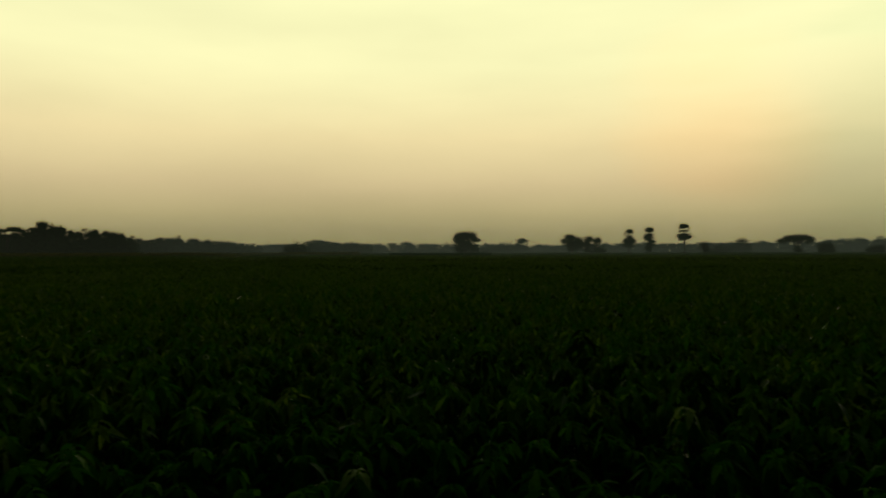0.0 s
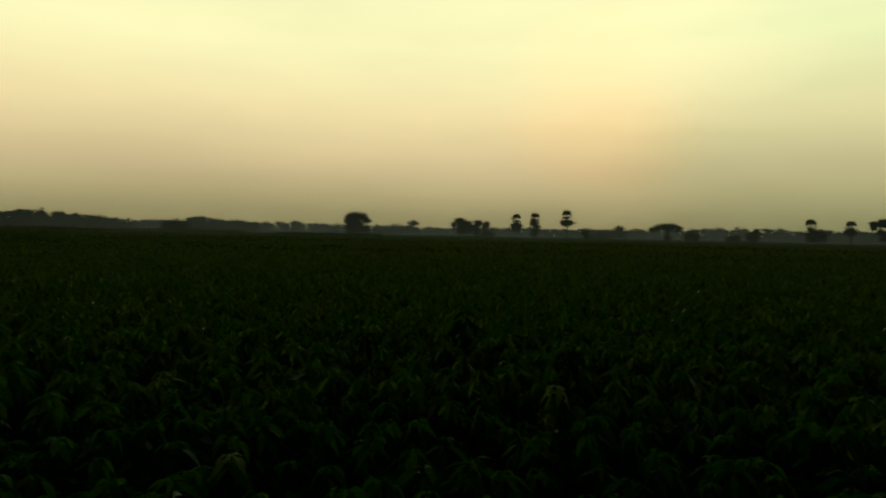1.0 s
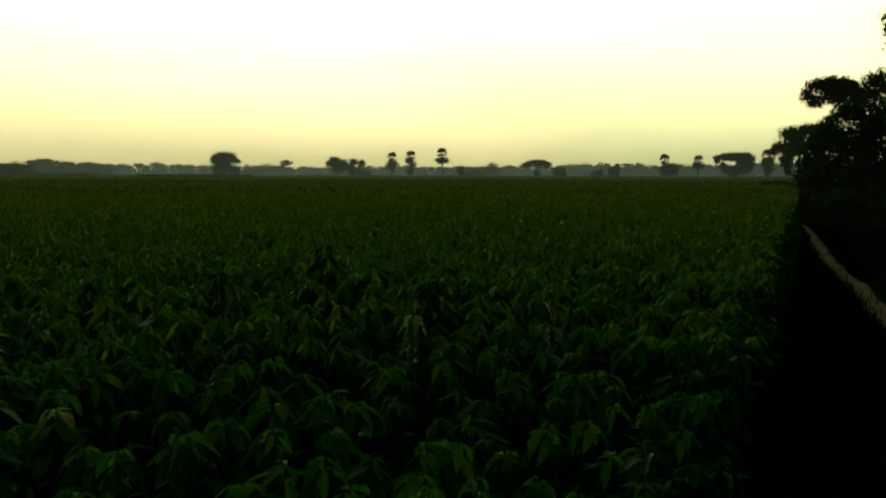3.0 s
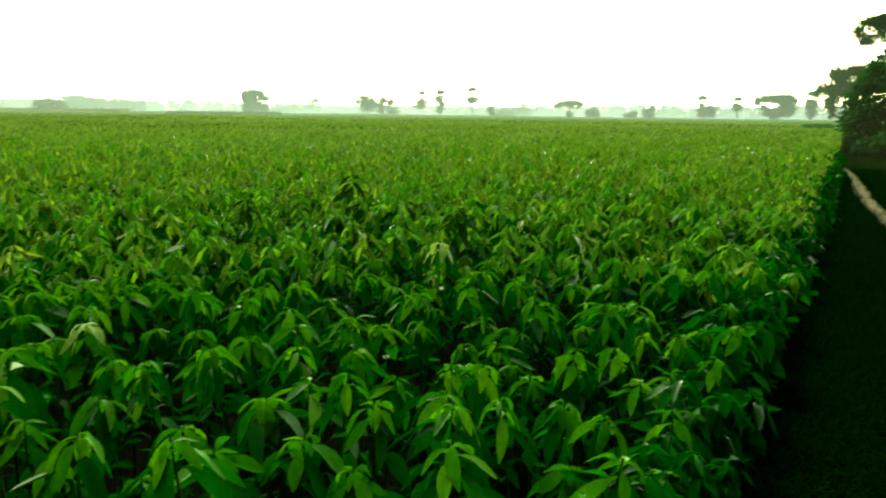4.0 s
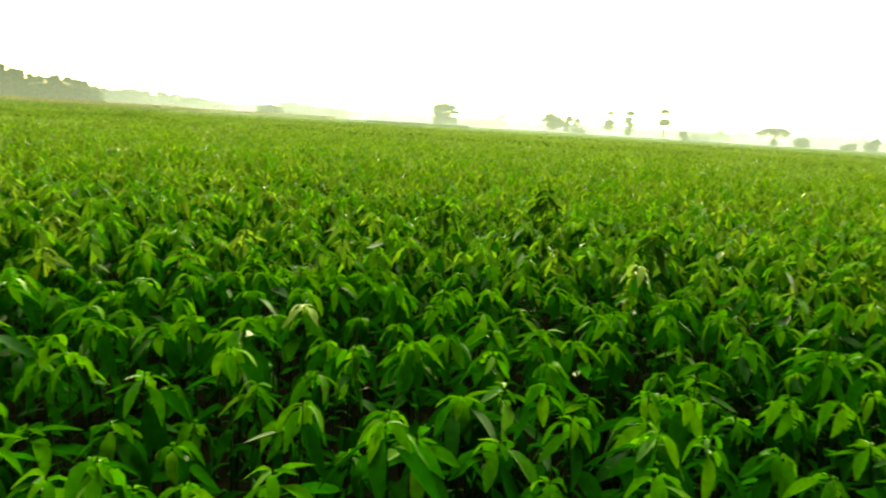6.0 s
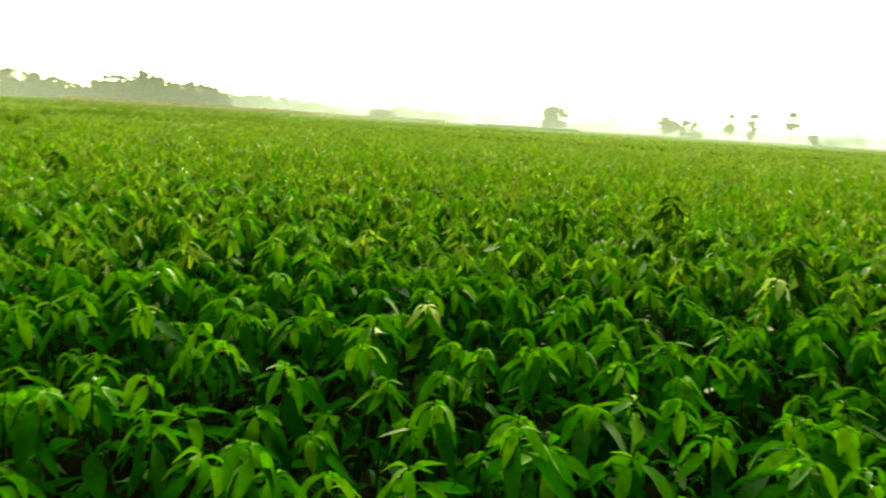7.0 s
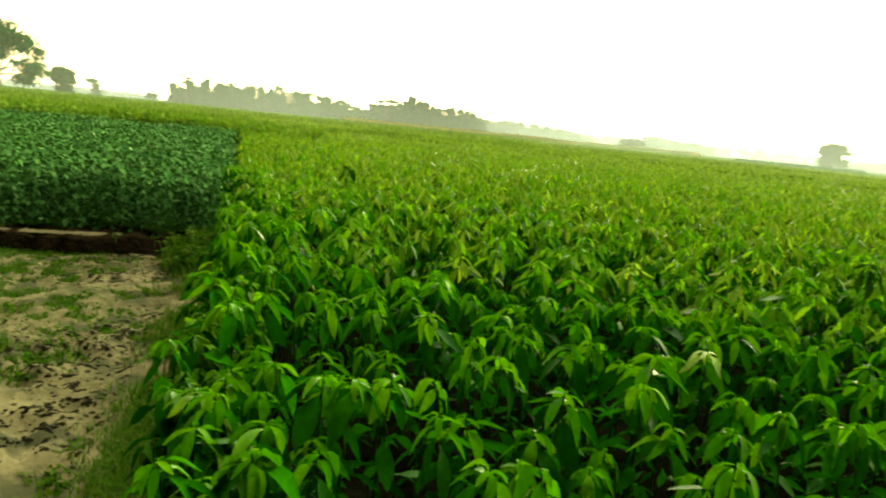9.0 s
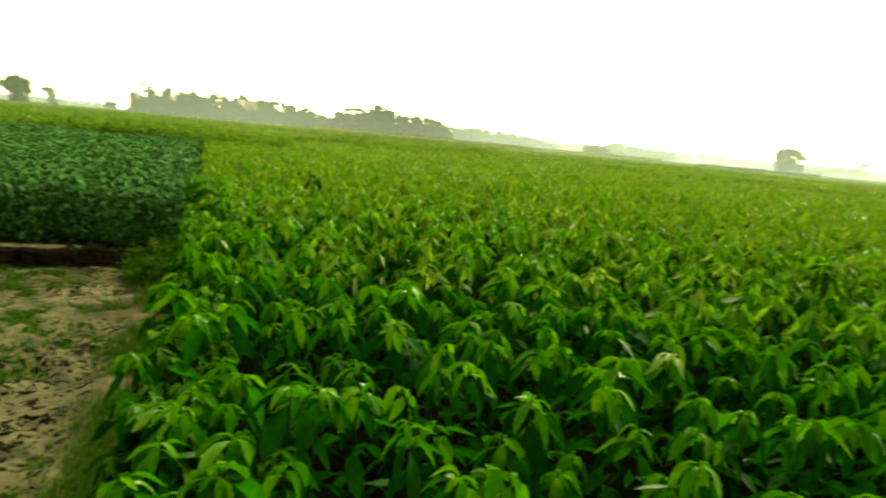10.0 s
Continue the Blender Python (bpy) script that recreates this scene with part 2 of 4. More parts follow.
MUD = rough_material("drying_mud", (1.6, 17), ((0.25, (0.0361, 0.0346, 0.0131)), (0.5, (0.0877, 0.0819, 0.037)), (0.75, (0.144, 0.133, 0.067))), 0.85, 0.7, 0.025,
                     stain=(4.0, (0.0309, 0.0346, 0.0143), 0.5), spec=0.03)
# Bund earth far darker than natural: the shade of its face is painted in.
BUND = rough_material("shaded_bund_earth", (2.5, 24), ((0.3, (0.00375, 0.00345, 0.0015)), (0.7, (0.0135, 0.0105, 0.00525))), 0.95, 1.0, 0.05, spec=0.0)
# Clods blackened to imitate the shadow inside hoof and foot pits.
CLOD = rough_material("shaded_clod", (6.0, 40.0), ((0.3, (0.00435, 0.00495, 0.002175)), (0.7, (0.009825, 0.0093, 0.003825))), 0.9, 0.5, 0.01, spec=0.01)
STRAW = leaf_material("dry_straw", (0.0854, 0.092, 0.0328), (0.131, 0.131, 0.0559), (0.177, 0.171, 0.0854), grain=4.0, shine=0.8, spec=0.0)
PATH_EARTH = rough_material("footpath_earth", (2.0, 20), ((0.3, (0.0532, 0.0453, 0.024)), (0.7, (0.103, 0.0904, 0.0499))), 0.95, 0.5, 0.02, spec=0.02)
# Soil coloured near-black to put the shade between the plants into it.
SOIL = rough_material("shaded_soil", (2.0, 18.0), ((0.3, (0.00217, 0.0027, 0.0012)), (0.7, (0.00491, 0.00577, 0.00239))), 0.95, 0.7, 0.03, spec=0.0)
GROUND = rough_material("field_ground", (0.12, 4.0), ((0.3, (0.002775, 0.01095, 0.001125)), (0.6, (0.00495, 0.01755, 0.00165)), (0.8, (0.009825, 0.0252, 0.0033))), 0.95, 0.6, 0.1, spec=0.0)
CANOPY = rough_material("crop_canopy", (0.35, 6.0), ((0.3, (0.01095, 0.03285, 0.00165)), (0.6, (0.01972, 0.04658, 0.002775)), (0.8, (0.03007, 0.06023, 0.00435))), 0.95, 1.0, 0.15, spec=0.0)


# ---- mesh helpers ----
def mesh_np(name, verts, quads, mats, index=None, smooth=True):
    """A mesh from numpy arrays of vertices and quads (a triangle repeats no corner: quads only)."""
    me = bpy.data.meshes.new(name)
    verts, quads = np.asarray(verts, np.float32).reshape(-1, 3), np.asarray(quads, np.int32).reshape(-1, 4)
    me.vertices.add(len(verts))
    me.vertices.foreach_set("co", verts.ravel())
    me.loops.add(quads.size)
    me.loops.foreach_set("vertex_index", quads.ravel())
    me.polygons.add(len(quads))
    me.polygons.foreach_set("loop_start", np.arange(0, quads.size, 4, dtype=np.int32))
    for m in mats:
        me.materials.append(m)
    if index is not None:
        me.polygons.foreach_set("material_index", np.asarray(index, np.int32))
    me.polygons.foreach_set("use_smooth", np.full(len(quads), smooth))
    me.update(calc_edges=True)
    me.validate()
    return me


def join(pieces):
    """Joins (verts, quads) pairs."""
    vs, qs, k = [], [], 0
    for v, q in pieces:
        vs.append(v)
        qs.append(np.asarray(q) + k)
        k += len(v)
    return np.concatenate(vs), np.concatenate(qs)


def part(name, data, parent, label=""):
    ob = new(name, data)
    ob.parent = parent
    return tagged(ob, label) if label else ob


def spread(v, q, place, turn, size, lean=None):
    """Copies of a small mesh at many places, each turned about z and scaled."""
    n, k = len(place), len(v)
    c, s = np.cos(turn), np.sin(turn)
    x, y, z = (v[None, :, i] * size[:, None] for i in range(3))
    out = np.stack([x * c[:, None] - y * s[:, None], x * s[:, None] + y * c[:, None], z], -1)
    if lean is not None:
        out[..., :2] += lean[:, None, :] * out[..., 2:3]
    out += place[:, None, :]
    qq = q[None] + (np.arange(n) * k)[:, None, None]
    return out.reshape(-1, 3), qq.reshape(-1, 4)


def tube(points, radii, sides=8):
    """A tapered round limb along points."""
    pts = [Vector(p) for p in points]
    v, q = [], []
    for i, p in enumerate(pts):
        d = (pts[min(i + 1, len(pts) - 1)] - pts[max(i - 1, 0)]).normalized()
        a = d.orthogonal().normalized()
        if abs(d.z) > 0.5:
            a = Vector((1, 0, 0)) - d * d.x
            a.normalize()
        b = d.cross(a)
        for j in range(sides):
            w = 2 * math.pi * j / sides
            v.append(p + (a * math.cos(w) + b * math.sin(w)) * radii[i])
    for i in range(len(pts) - 1):
        for j in range(sides):
            k = (j + 1) % sides
            q.append((i * sides + j, i * sides + k, (i + 1) * sides + k, (i + 1) * sides + j))
    return np.array([tuple(x) for x in v]), np.array(q)


# ---- the plan: two edges of the jute field meet close to the camera ----
L_ALONG, L_OUT = np.array((-0.803, 0.597)), np.array((-0.597, -0.803))     # edge towards the muddy plot
R_ALONG, R_OUT = np.array((0.636, 0.772)), np.array((0.772, -0.636))       # edge towards the footpath
L_EDGE, R_EDGE = 0.2, -0.17


def in_left(s, u, z=0.0):
    p = L_ALONG * s + L_OUT * u
    return (p[0], p[1], z)


def wave2(x, y, scale, seed):
    """Smooth uneven value, about -1 to 1, for many points at once."""
    r = np.random.default_rng(seed)
    out = 0
    for k in range(5):
        a, f, ph = r.uniform(0, 2 * np.pi), scale * r.uniform(0.5, 2.0), r.uniform(0, 2 * np.pi, 2)
        out = out + np.sin((x * np.cos(a) + y * np.sin(a)) * f + ph[0]) * np.cos((-x * np.sin(a) + y * np.cos(a)) * f * 0.8 + ph[1])
    return out / 2.6


# ---- ground to the horizon ----
def build_ground():
    rings = np.concatenate([[0.0], np.geomspace(1.0, 4800.0, 70)])
    n = 96
    v, q = [], []
    for r in rings:
        for j in range(n):
            a = 2 * math.pi * j / n
            x, y = r * math.sin(a), r * math.cos(a)
            v.append((x, y, -0.05 + (0.03 * float(wave2(np.array(x), np.array(y), 0.05, 3)) if 60 < r < 600 else 0.0)))
    for i in range(len(rings) - 1):
        for j in range(n):
            k = (j + 1) % n
            q.append((i * n + j, (i + 1) * n + j, (i + 1) * n + k, i * n + k))
    tagged(new("ground", mesh_np("ground", v, q[n * 0:], [GROUND])), "flat green farmland plain reaching the horizon", "ground", kind="structure")

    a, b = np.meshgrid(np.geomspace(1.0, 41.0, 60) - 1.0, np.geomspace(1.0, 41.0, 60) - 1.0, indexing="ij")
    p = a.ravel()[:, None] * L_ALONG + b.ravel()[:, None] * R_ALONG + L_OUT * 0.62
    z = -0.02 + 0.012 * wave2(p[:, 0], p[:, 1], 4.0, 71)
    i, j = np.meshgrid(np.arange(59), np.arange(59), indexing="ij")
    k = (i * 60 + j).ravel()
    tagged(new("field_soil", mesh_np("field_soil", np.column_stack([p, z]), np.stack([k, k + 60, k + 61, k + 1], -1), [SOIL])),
           "soil under the jute crop, coloured near-black for crop shade", "soil", kind="structure")


build_ground()


# ---- jute leaves and plants ----
def leaf_mesh(length, width, rise, droop, seg=4, across=True, stalk=0.025, fold=0.3, side=0.0, twist=0.0):
    """One lance-shaped leaf that leaves the stem along +x at the angle rise and bends down by droop (degrees)."""
    v, x, z, rows_ = [], 0.0, 0.0, []
    ts = [0.0] + [i / seg for i in range(seg + 1)]
    for i, t in enumerate(ts):
        if i == 0:
            w, step = 0.003, 0.0
        else:
            w = max(0.0025, width * 0.5 * math.sin(math.pi * min(0.985, max(0.02, t)) ** 0.84) ** 0.8) if 0 < t < 1 else (0.004 if t == 0 else 0.0015)
            step = stalk if i == 1 else length / seg
        a = radians(rise - droop * min(1.0, t / 0.5) ** 0.75 if i > 1 else rise)
        x, z = x + math.cos(a) * step, z + math.sin(a) * step
        nx, nz = -math.sin(a), math.cos(a)
        rows_.append((x, z, w, nx, nz, t))
    for x, z, w, nx, nz, t in rows_:
        y, k1, k2 = side * length * t * t, fold - twist * t, fold + twist * t
        if across:
            v += [(x + nx * w * k1, y - w, z + nz * w * k1), (x, y, z), (x + nx * w * k2, y + w, z + nz * w * k2)]
        else:
            v += [(x + nx * w * k1, y - w, z + nz * w * k1), (x + nx * w * k2, y + w, z + nz * w * k2)]
    k = 3 if across else 2
    q = []
    for i in range(len(rows_) - 1):
        for j in range(k - 1):
            q.append((i * k + j, (i + 1) * k + j, (i + 1) * k + j + 1, i * k + j + 1))
    return np.array(v), np.array(q)


def placed(vq, z, turn, roll=0.0):
    v, q = vq
    v = v.copy()
    cr, sr = math.cos(roll), math.sin(roll)
    v[:, 1], v[:, 2] = v[:, 1] * cr - v[:, 2] * sr * 0.0, v[:, 2] + v[:, 1] * sr
    c, s = math.cos(turn), math.sin(turn)
    return np.stack([v[:, 0] * c - v[:, 1] * s, v[:, 0] * s + v[:, 1] * c, v[:, 2] + z], -1), q


def jute_leaves(rng, height, whorl=8, lower=8, seg=4, across=True, big=1.0, fresh=0.6):
    """The leaves of one plant as (verts, quads, young): an umbrella of hanging leaves over looser lower ones."""
    out, turn, loose = [], rng.uniform(0, 6.28), rng.uniform(0.0, 1.0)
    for i in range(2):
        turn += 2.4
        out.append((*placed(leaf_mesh(0.05 * big, 0.017 * big, 42, 70, max(2, seg - 2), across, 0.006), height - 0.014, turn), True))
    for i in range(whorl):
        turn += 2.4 + rng.uniform(-0.35, 0.35)
        f = i / max(1, whorl - 1)
        length = (0.082 + 0.056 * f) * rng.uniform(0.72, 1.2) * big
        rise = rng.uniform(4, 42) - 18 * f - 8 * loose
        vq = leaf_mesh(length, length * rng.uniform(0.27, 0.38), rise, rise + rng.uniform(46 - 26 * loose, 92 - 16 * loose), seg, across, 0.014 + 0.012 * f, rng.uniform(0.1, 0.6), rng.uniform(-0.3, 0.3), rng.uniform(-0.6, 0.6))
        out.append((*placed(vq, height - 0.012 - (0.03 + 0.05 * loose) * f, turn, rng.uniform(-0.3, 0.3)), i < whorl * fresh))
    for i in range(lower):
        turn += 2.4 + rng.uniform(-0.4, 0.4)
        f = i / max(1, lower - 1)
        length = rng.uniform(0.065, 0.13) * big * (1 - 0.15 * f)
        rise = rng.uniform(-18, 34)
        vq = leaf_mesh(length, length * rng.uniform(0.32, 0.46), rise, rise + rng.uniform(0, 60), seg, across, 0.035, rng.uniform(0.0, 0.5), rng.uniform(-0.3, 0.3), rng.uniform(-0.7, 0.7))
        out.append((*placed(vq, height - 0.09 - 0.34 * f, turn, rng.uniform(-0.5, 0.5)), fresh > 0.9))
    return out


def jute_plant(rng, height, leaf_mats, label):
    top = new("jute_plant")
    bend = rng.uniform(-0.012, 0.012, 2)
    sv, sq = tube([(0, 0, -0.03), (bend[0], bend[1], height * 0.5), (0, 0, height)], (0.006, 0.005, 0.002), 6)
    part("stem", mesh_np("stem", sv, sq, [STEM]), top)
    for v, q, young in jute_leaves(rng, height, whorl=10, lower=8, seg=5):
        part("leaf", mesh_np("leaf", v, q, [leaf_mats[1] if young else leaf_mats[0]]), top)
    return tagged(top, label, "plant", "jute plants of the field")


SPOTS = [(-0.77, 1.83), (-0.26, 2.03), (-0.59, 2.18), (-0.03, 2.40), (0.04, 1.94), (0.17, 2.76), (-0.22, 2.94), (0.27, 3.59), (0.15, 1.79), (0.30, 2.08), (-0.53, 1.62), (-0.16, 1.55), (0.04, 1.63), (0.47, 2.06), (0.55, 2.24), (0.91, 3.48), (1.07, 2.89), (0.87, 2.03), (0.53, 1.63)]
SPOTS += [(0.93, 1.51), (0.76, 1.38), (0.37, 1.38), (1.07, 1.96), (1.08, 1.76), (0.03, 1.35), (-0.21, 1.40), (-0.43, 1.31), (0.62, 1.25), (1.80, 2.82), (1.78, 2.64), (1.38, 2.67), (1.12, 2.39), (-0.60, 2.69), (-0.47, 2.93), (-1.44, 1.45), (-1.10, 1.30), (-1.42, 1.01), (-0.93, 1.50), (-1.21, 1.00)]
SPOTS += [(-0.88, 1.22), (-1.35, 0.68), (-1.80, 1.52), (-1.29, 1.70), (-2.02, 1.08), (-1.80, 1.31), (-0.87, 2.30), (-0.84, 2.66), (-2.06, 3.86), (-2.29, 1.87), (-1.97, 1.95), (-1.91, 2.31), (-1.88, 2.78), (-2.86, 2.21), (-1.87, 1.21), (-1.25, 3.09), (-2.18, 2.38), (-1.08, 2.17), (-1.08, 1.98), (-0.57, 1.21)]
SPOTS += [(0.16, 2.13), (0.39, 2.92), (0.13, 2.66)]


def edge_drift(s):
    """The crop's edge leans outwards beyond the bund."""
    return np.interp(s, (6.8, 7.4, 24.0, 60.0), (0.0, 0.12, 0.66, 1.6))


def inside_field(p, margin=0.0):
    u, v = p @ L_OUT, p @ R_OUT
    return (u < L_EDGE + edge_drift(p @ L_ALONG) - margin) & (v < R_EDGE - margin) & (p[..., 1] > 0.2)


def scatter(rng, r0, r1, spacing, a0=-42.0, a1=56.0):
    """Plants in uneven rows between two distances."""
    span = np.arange(-r1, r1, spacing)
    gx, gy = np.meshgrid(span, np.arange(0, r1, spacing))
    p = np.stack([gx.ravel(), gy.ravel()], -1) + rng.uniform(-0.42, 0.42, (gx.size, 2)) * spacing
    r, a = np.hypot(p[:, 0], p[:, 1]), np.degrees(np.arctan2(-p[:, 0], p[:, 1]))
    return p[(r >= r0) & (r < r1) & (a > a0) & (a < a1)]


def build_jute():
    rng = np.random.default_rng(11)
    kinds = [jute_plant(rng, 0.80, (JUTE, JUTE_YOUNG), "leafy green jute plant with drooping lance-shaped leaves") for _ in range(12)]
    taken = list(SPOTS)
    for p in scatter(rng, 0.95, 3.6, 0.165):
        if inside_field(p, 0.02) and all(math.hypot(p[0] - a, p[1] - b) > 0.128 for a, b in taken):
            taken.append(tuple(p))
    for s_ in np.arange(1.0, 9.0, 0.125):
        p = L_ALONG * (s_ + rng.uniform(-0.04, 0.04)) + L_OUT * (rng.uniform(0.13, 0.25) + float(edge_drift(s_)))
        for k in range(3):
            p2 = p - L_OUT * 0.14 * k
            if math.hypot(*p2) > 0.95 and all(math.hypot(p2[0] - a, p2[1] - b) > 0.105 for a, b in taken):
                taken.append(tuple(p2))
    taken.sort(key=lambda p: math.hypot(*p))
    near_ones = [p for p in taken if math.hypot(*p) > 0.9][:290]
    for i, (x, y) in enumerate(near_ones):
        h = rng.uniform(0.84, 1.08) + 0.03 * math.sin(x * 2.1 + y * 1.3)
        tilt = pose(0, 0, 0, rng.uniform(-11, 11), rng.uniform(-11, 11), rng.uniform(0, 360))
        lean_by = tilt @ Vector((0, 0, 0.8 * h))
        m = Matrix.Translation((x - lean_by.x, y - lean_by.y, 0)) @ tilt
        ob = kinds[i] if i < len(kinds) else copy_thing(kinds[i % len(kinds)], m)
        wide = rng.uniform(0.78, 1.2)
        ob.matrix_basis = m @ Matrix.Diagonal((wide, wide, h, 1))
    rest = np.array([p for p in taken if math.hypot(*p) > 0.9][290:]).reshape(-1, 2)
    # a few taller, darker plants stand out of the crop
    for x, y, h in ((0.18, 4.25, 1.15), (-0.45, 4.1, 1.02), (-5.46, 5.1, 0.98), (0.75, 3.7, 1.0)):
        ob = jute_plant(rng, h, (JUTE_DARK, JUTE_DARK), "tall dark-green jute plant standing above the crop")
        ob.matrix_basis = pose(x, y, 0)
    ob = jute_plant(rng, 0.95, (JUTE, PALE_LEAF), "jute plant with pale yellowing top leaves")
    ob.matrix_basis = pose(0.57, 3.06, 0)
    ob = jute_plant(rng, 0.80, (JUTE_YOUNG, PALE_LEAF), "young jute plant with top leaves coloured pale for glint")
    ob.matrix_basis = pose(-0.77, 2.46, 0)
    # the rest of the crop, coarser with distance, and paler and yellower for haze
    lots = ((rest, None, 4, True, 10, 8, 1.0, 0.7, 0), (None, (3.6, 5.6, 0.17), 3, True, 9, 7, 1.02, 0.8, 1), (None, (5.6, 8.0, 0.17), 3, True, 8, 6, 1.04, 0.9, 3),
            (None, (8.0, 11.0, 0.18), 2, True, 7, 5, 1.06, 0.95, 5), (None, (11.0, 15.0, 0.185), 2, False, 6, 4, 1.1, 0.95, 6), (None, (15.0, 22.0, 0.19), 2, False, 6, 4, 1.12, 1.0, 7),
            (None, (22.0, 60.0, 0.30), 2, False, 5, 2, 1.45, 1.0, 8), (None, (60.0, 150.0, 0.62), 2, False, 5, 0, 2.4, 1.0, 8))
    vs, qs, ms, k = [], [], [], 0
    for given, far, seg, across, whorl, lower, big, fresh, yellow in lots:
        p = given if far is None else scatter(rng, *far)
        p = p[inside_field(p, 0.02)] if far is not None else p
        pick = rng.integers(0, 8, len(p))
        for kind in range(8):
            mine = p[pick == kind]
            if not len(mine):
                continue
            got = jute_leaves(rng, 0.80, whorl, lower, seg, across, big, fresh)
            v, q = join([(a, b) for a, b, _ in got])
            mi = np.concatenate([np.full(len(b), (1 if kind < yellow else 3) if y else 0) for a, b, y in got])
            if far is None or far[1] < 10:
                sv, sq = tube([(0, 0, 0), (0, 0, 0.8)], (0.006, 0.002), 4)
                v, q = join([(v, q), (sv, sq)])
                mi = np.concatenate([mi, np.full(len(sq), 2)])
            n = len(mine)
            size = rng.uniform(0.76, 1.1, n) * (1 + 0.05 * wave2(mine[:, 0], mine[:, 1], 0.6, 5))
            sv, sq = spread(v, q, np.column_stack([mine, np.zeros(n)]), rng.uniform(0, 6.28, n), size, rng.uniform(-0.13, 0.13, (n, 2)))
            vs.append(sv)
            qs.append(sq + k)
            ms.append(np.tile(mi, n))
            k += len(sv)
    # shorter plants along both margins hide the stems
    for kind in range(12):
        left = kind < 6
        n = 70 if left else 110
        a = rng.uniform(0.9, 9.0, n) if left else 1.2 + 22.0 * rng.random(n) ** 1.5
        o = rng.uniform(-0.12, 0.07, n) if left else rng.uniform(-0.1, 0.25, n) * np.clip((a - 3.0) / 7.0, 0, 1) - 0.1
        mine = a[:, None] * L_ALONG + (L_EDGE + edge_drift(a) + o)[:, None] * L_OUT if left else a[:, None] * R_ALONG + (R_EDGE + o)[:, None] * R_OUT
        size = rng.uniform(0.72, 0.98, n) - 1.6 * np.clip(o, 0, 0.25) - rng.uniform(0.0, 0.2, n)
        ok = np.hypot(mine[:, 0], mine[:, 1]) > 1.0
        mine, size, n = mine[ok], size[ok], int(ok.sum())
        got = jute_leaves(rng, 0.80, 9, 10, 4, True, 1.35, 0.5)
        v, q = join([(a_, b_) for a_, b_, _ in got])
        # The path-side margin gets only dark leaves, painting in its shade.
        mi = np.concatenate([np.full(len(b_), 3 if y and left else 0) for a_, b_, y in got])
        sv, sq = spread(v, q, np.column_stack([mine, np.zeros(n)]), rng.uniform(0, 6.28, n), size, rng.uniform(-0.16, 0.16, (n, 2)) + (L_OUT if left else R_OUT) * 0.06)
        vs.append(sv)
        qs.append(sq + k)
        ms.append(np.tile(mi, n))
        k += len(sv)
    # shaded leaves low on the stems close the crop towards the ground
    low = scatter(rng, 0.9, 9.0, 0.14)
    low = low[inside_field(low, 0.05)]
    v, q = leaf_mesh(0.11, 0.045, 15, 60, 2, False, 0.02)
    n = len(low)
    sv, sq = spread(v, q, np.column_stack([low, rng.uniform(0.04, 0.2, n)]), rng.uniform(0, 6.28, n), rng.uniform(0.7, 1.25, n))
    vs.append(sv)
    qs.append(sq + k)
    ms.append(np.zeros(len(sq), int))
    me = mesh_np("jute_crop", np.concatenate(vs), np.concatenate(qs), [JUTE_FAR, JUTE_YOUNG_HAZED, STEM, JUTE_YOUNG_MASS], np.concatenate(ms))
    tagged(new("jute_crop", me), "dense green jute crop filling the field", "crop", kind="stuff")


build_jute()


def build_far_canopy():
    """The closed leaf canopy of the far part of the field and the plots beyond it."""
    rng = np.random.default_rng(5)
    rings = np.geomspace(34.0, 330.0, 150)
    angles = np.radians(np.linspace(-39.0, 100.0, 320))
    v = []
    for r in rings:
        x, y = -r * np.sin(angles), r * np.cos(angles)
        z = 0.66 + 0.07 * wave2(x, y, 0.9, 8) + 0.10 * wave2(x, y, 0.06, 9) * np.clip((r - 60) / 60, 0, 1) + rng.uniform(-0.07, 0.07, len(x))
        v.append(np.stack([x, y, z], -1))
    n = len(angles)
    q = [(i * n + j, i * n + j + 1, (i + 1) * n + j + 1, (i + 1) * n + j) for i in range(len(rings) - 1) for j in range(n - 1)]
    tagged(new("far_crop", mesh_np("far_crop", np.concatenate(v), q, [CANOPY])), "green canopy of distant crop plots", "crop", kind="stuff")


build_far_canopy()


# ---- the second crop behind the bund ----
def broad_leaves(rng, height, count, seg, across, big):
    """A bushy plant with broad, blunt leaves all the way down."""
    out, turn = [], rng.uniform(0, 6.28)
    for i in range(count):
        turn += 2.4 + rng.uniform(-0.5, 0.5)
        f = i / (count - 1)
        length = rng.uniform(0.07, 0.105) * big
        rise = rng.uniform(-15, 35)
        vq = leaf_mesh(length, length * rng.uniform(0.6, 0.75), rise, rise + rng.uniform(0, 65), seg, across, 0.03 + 0.04 * f)
        out.append(placed(vq, height * (1 - 0.8 * f ** 1.7) + rng.uniform(-0.03, 0.03), turn, rng.uniform(-0.5, 0.5)))
    return join(out)


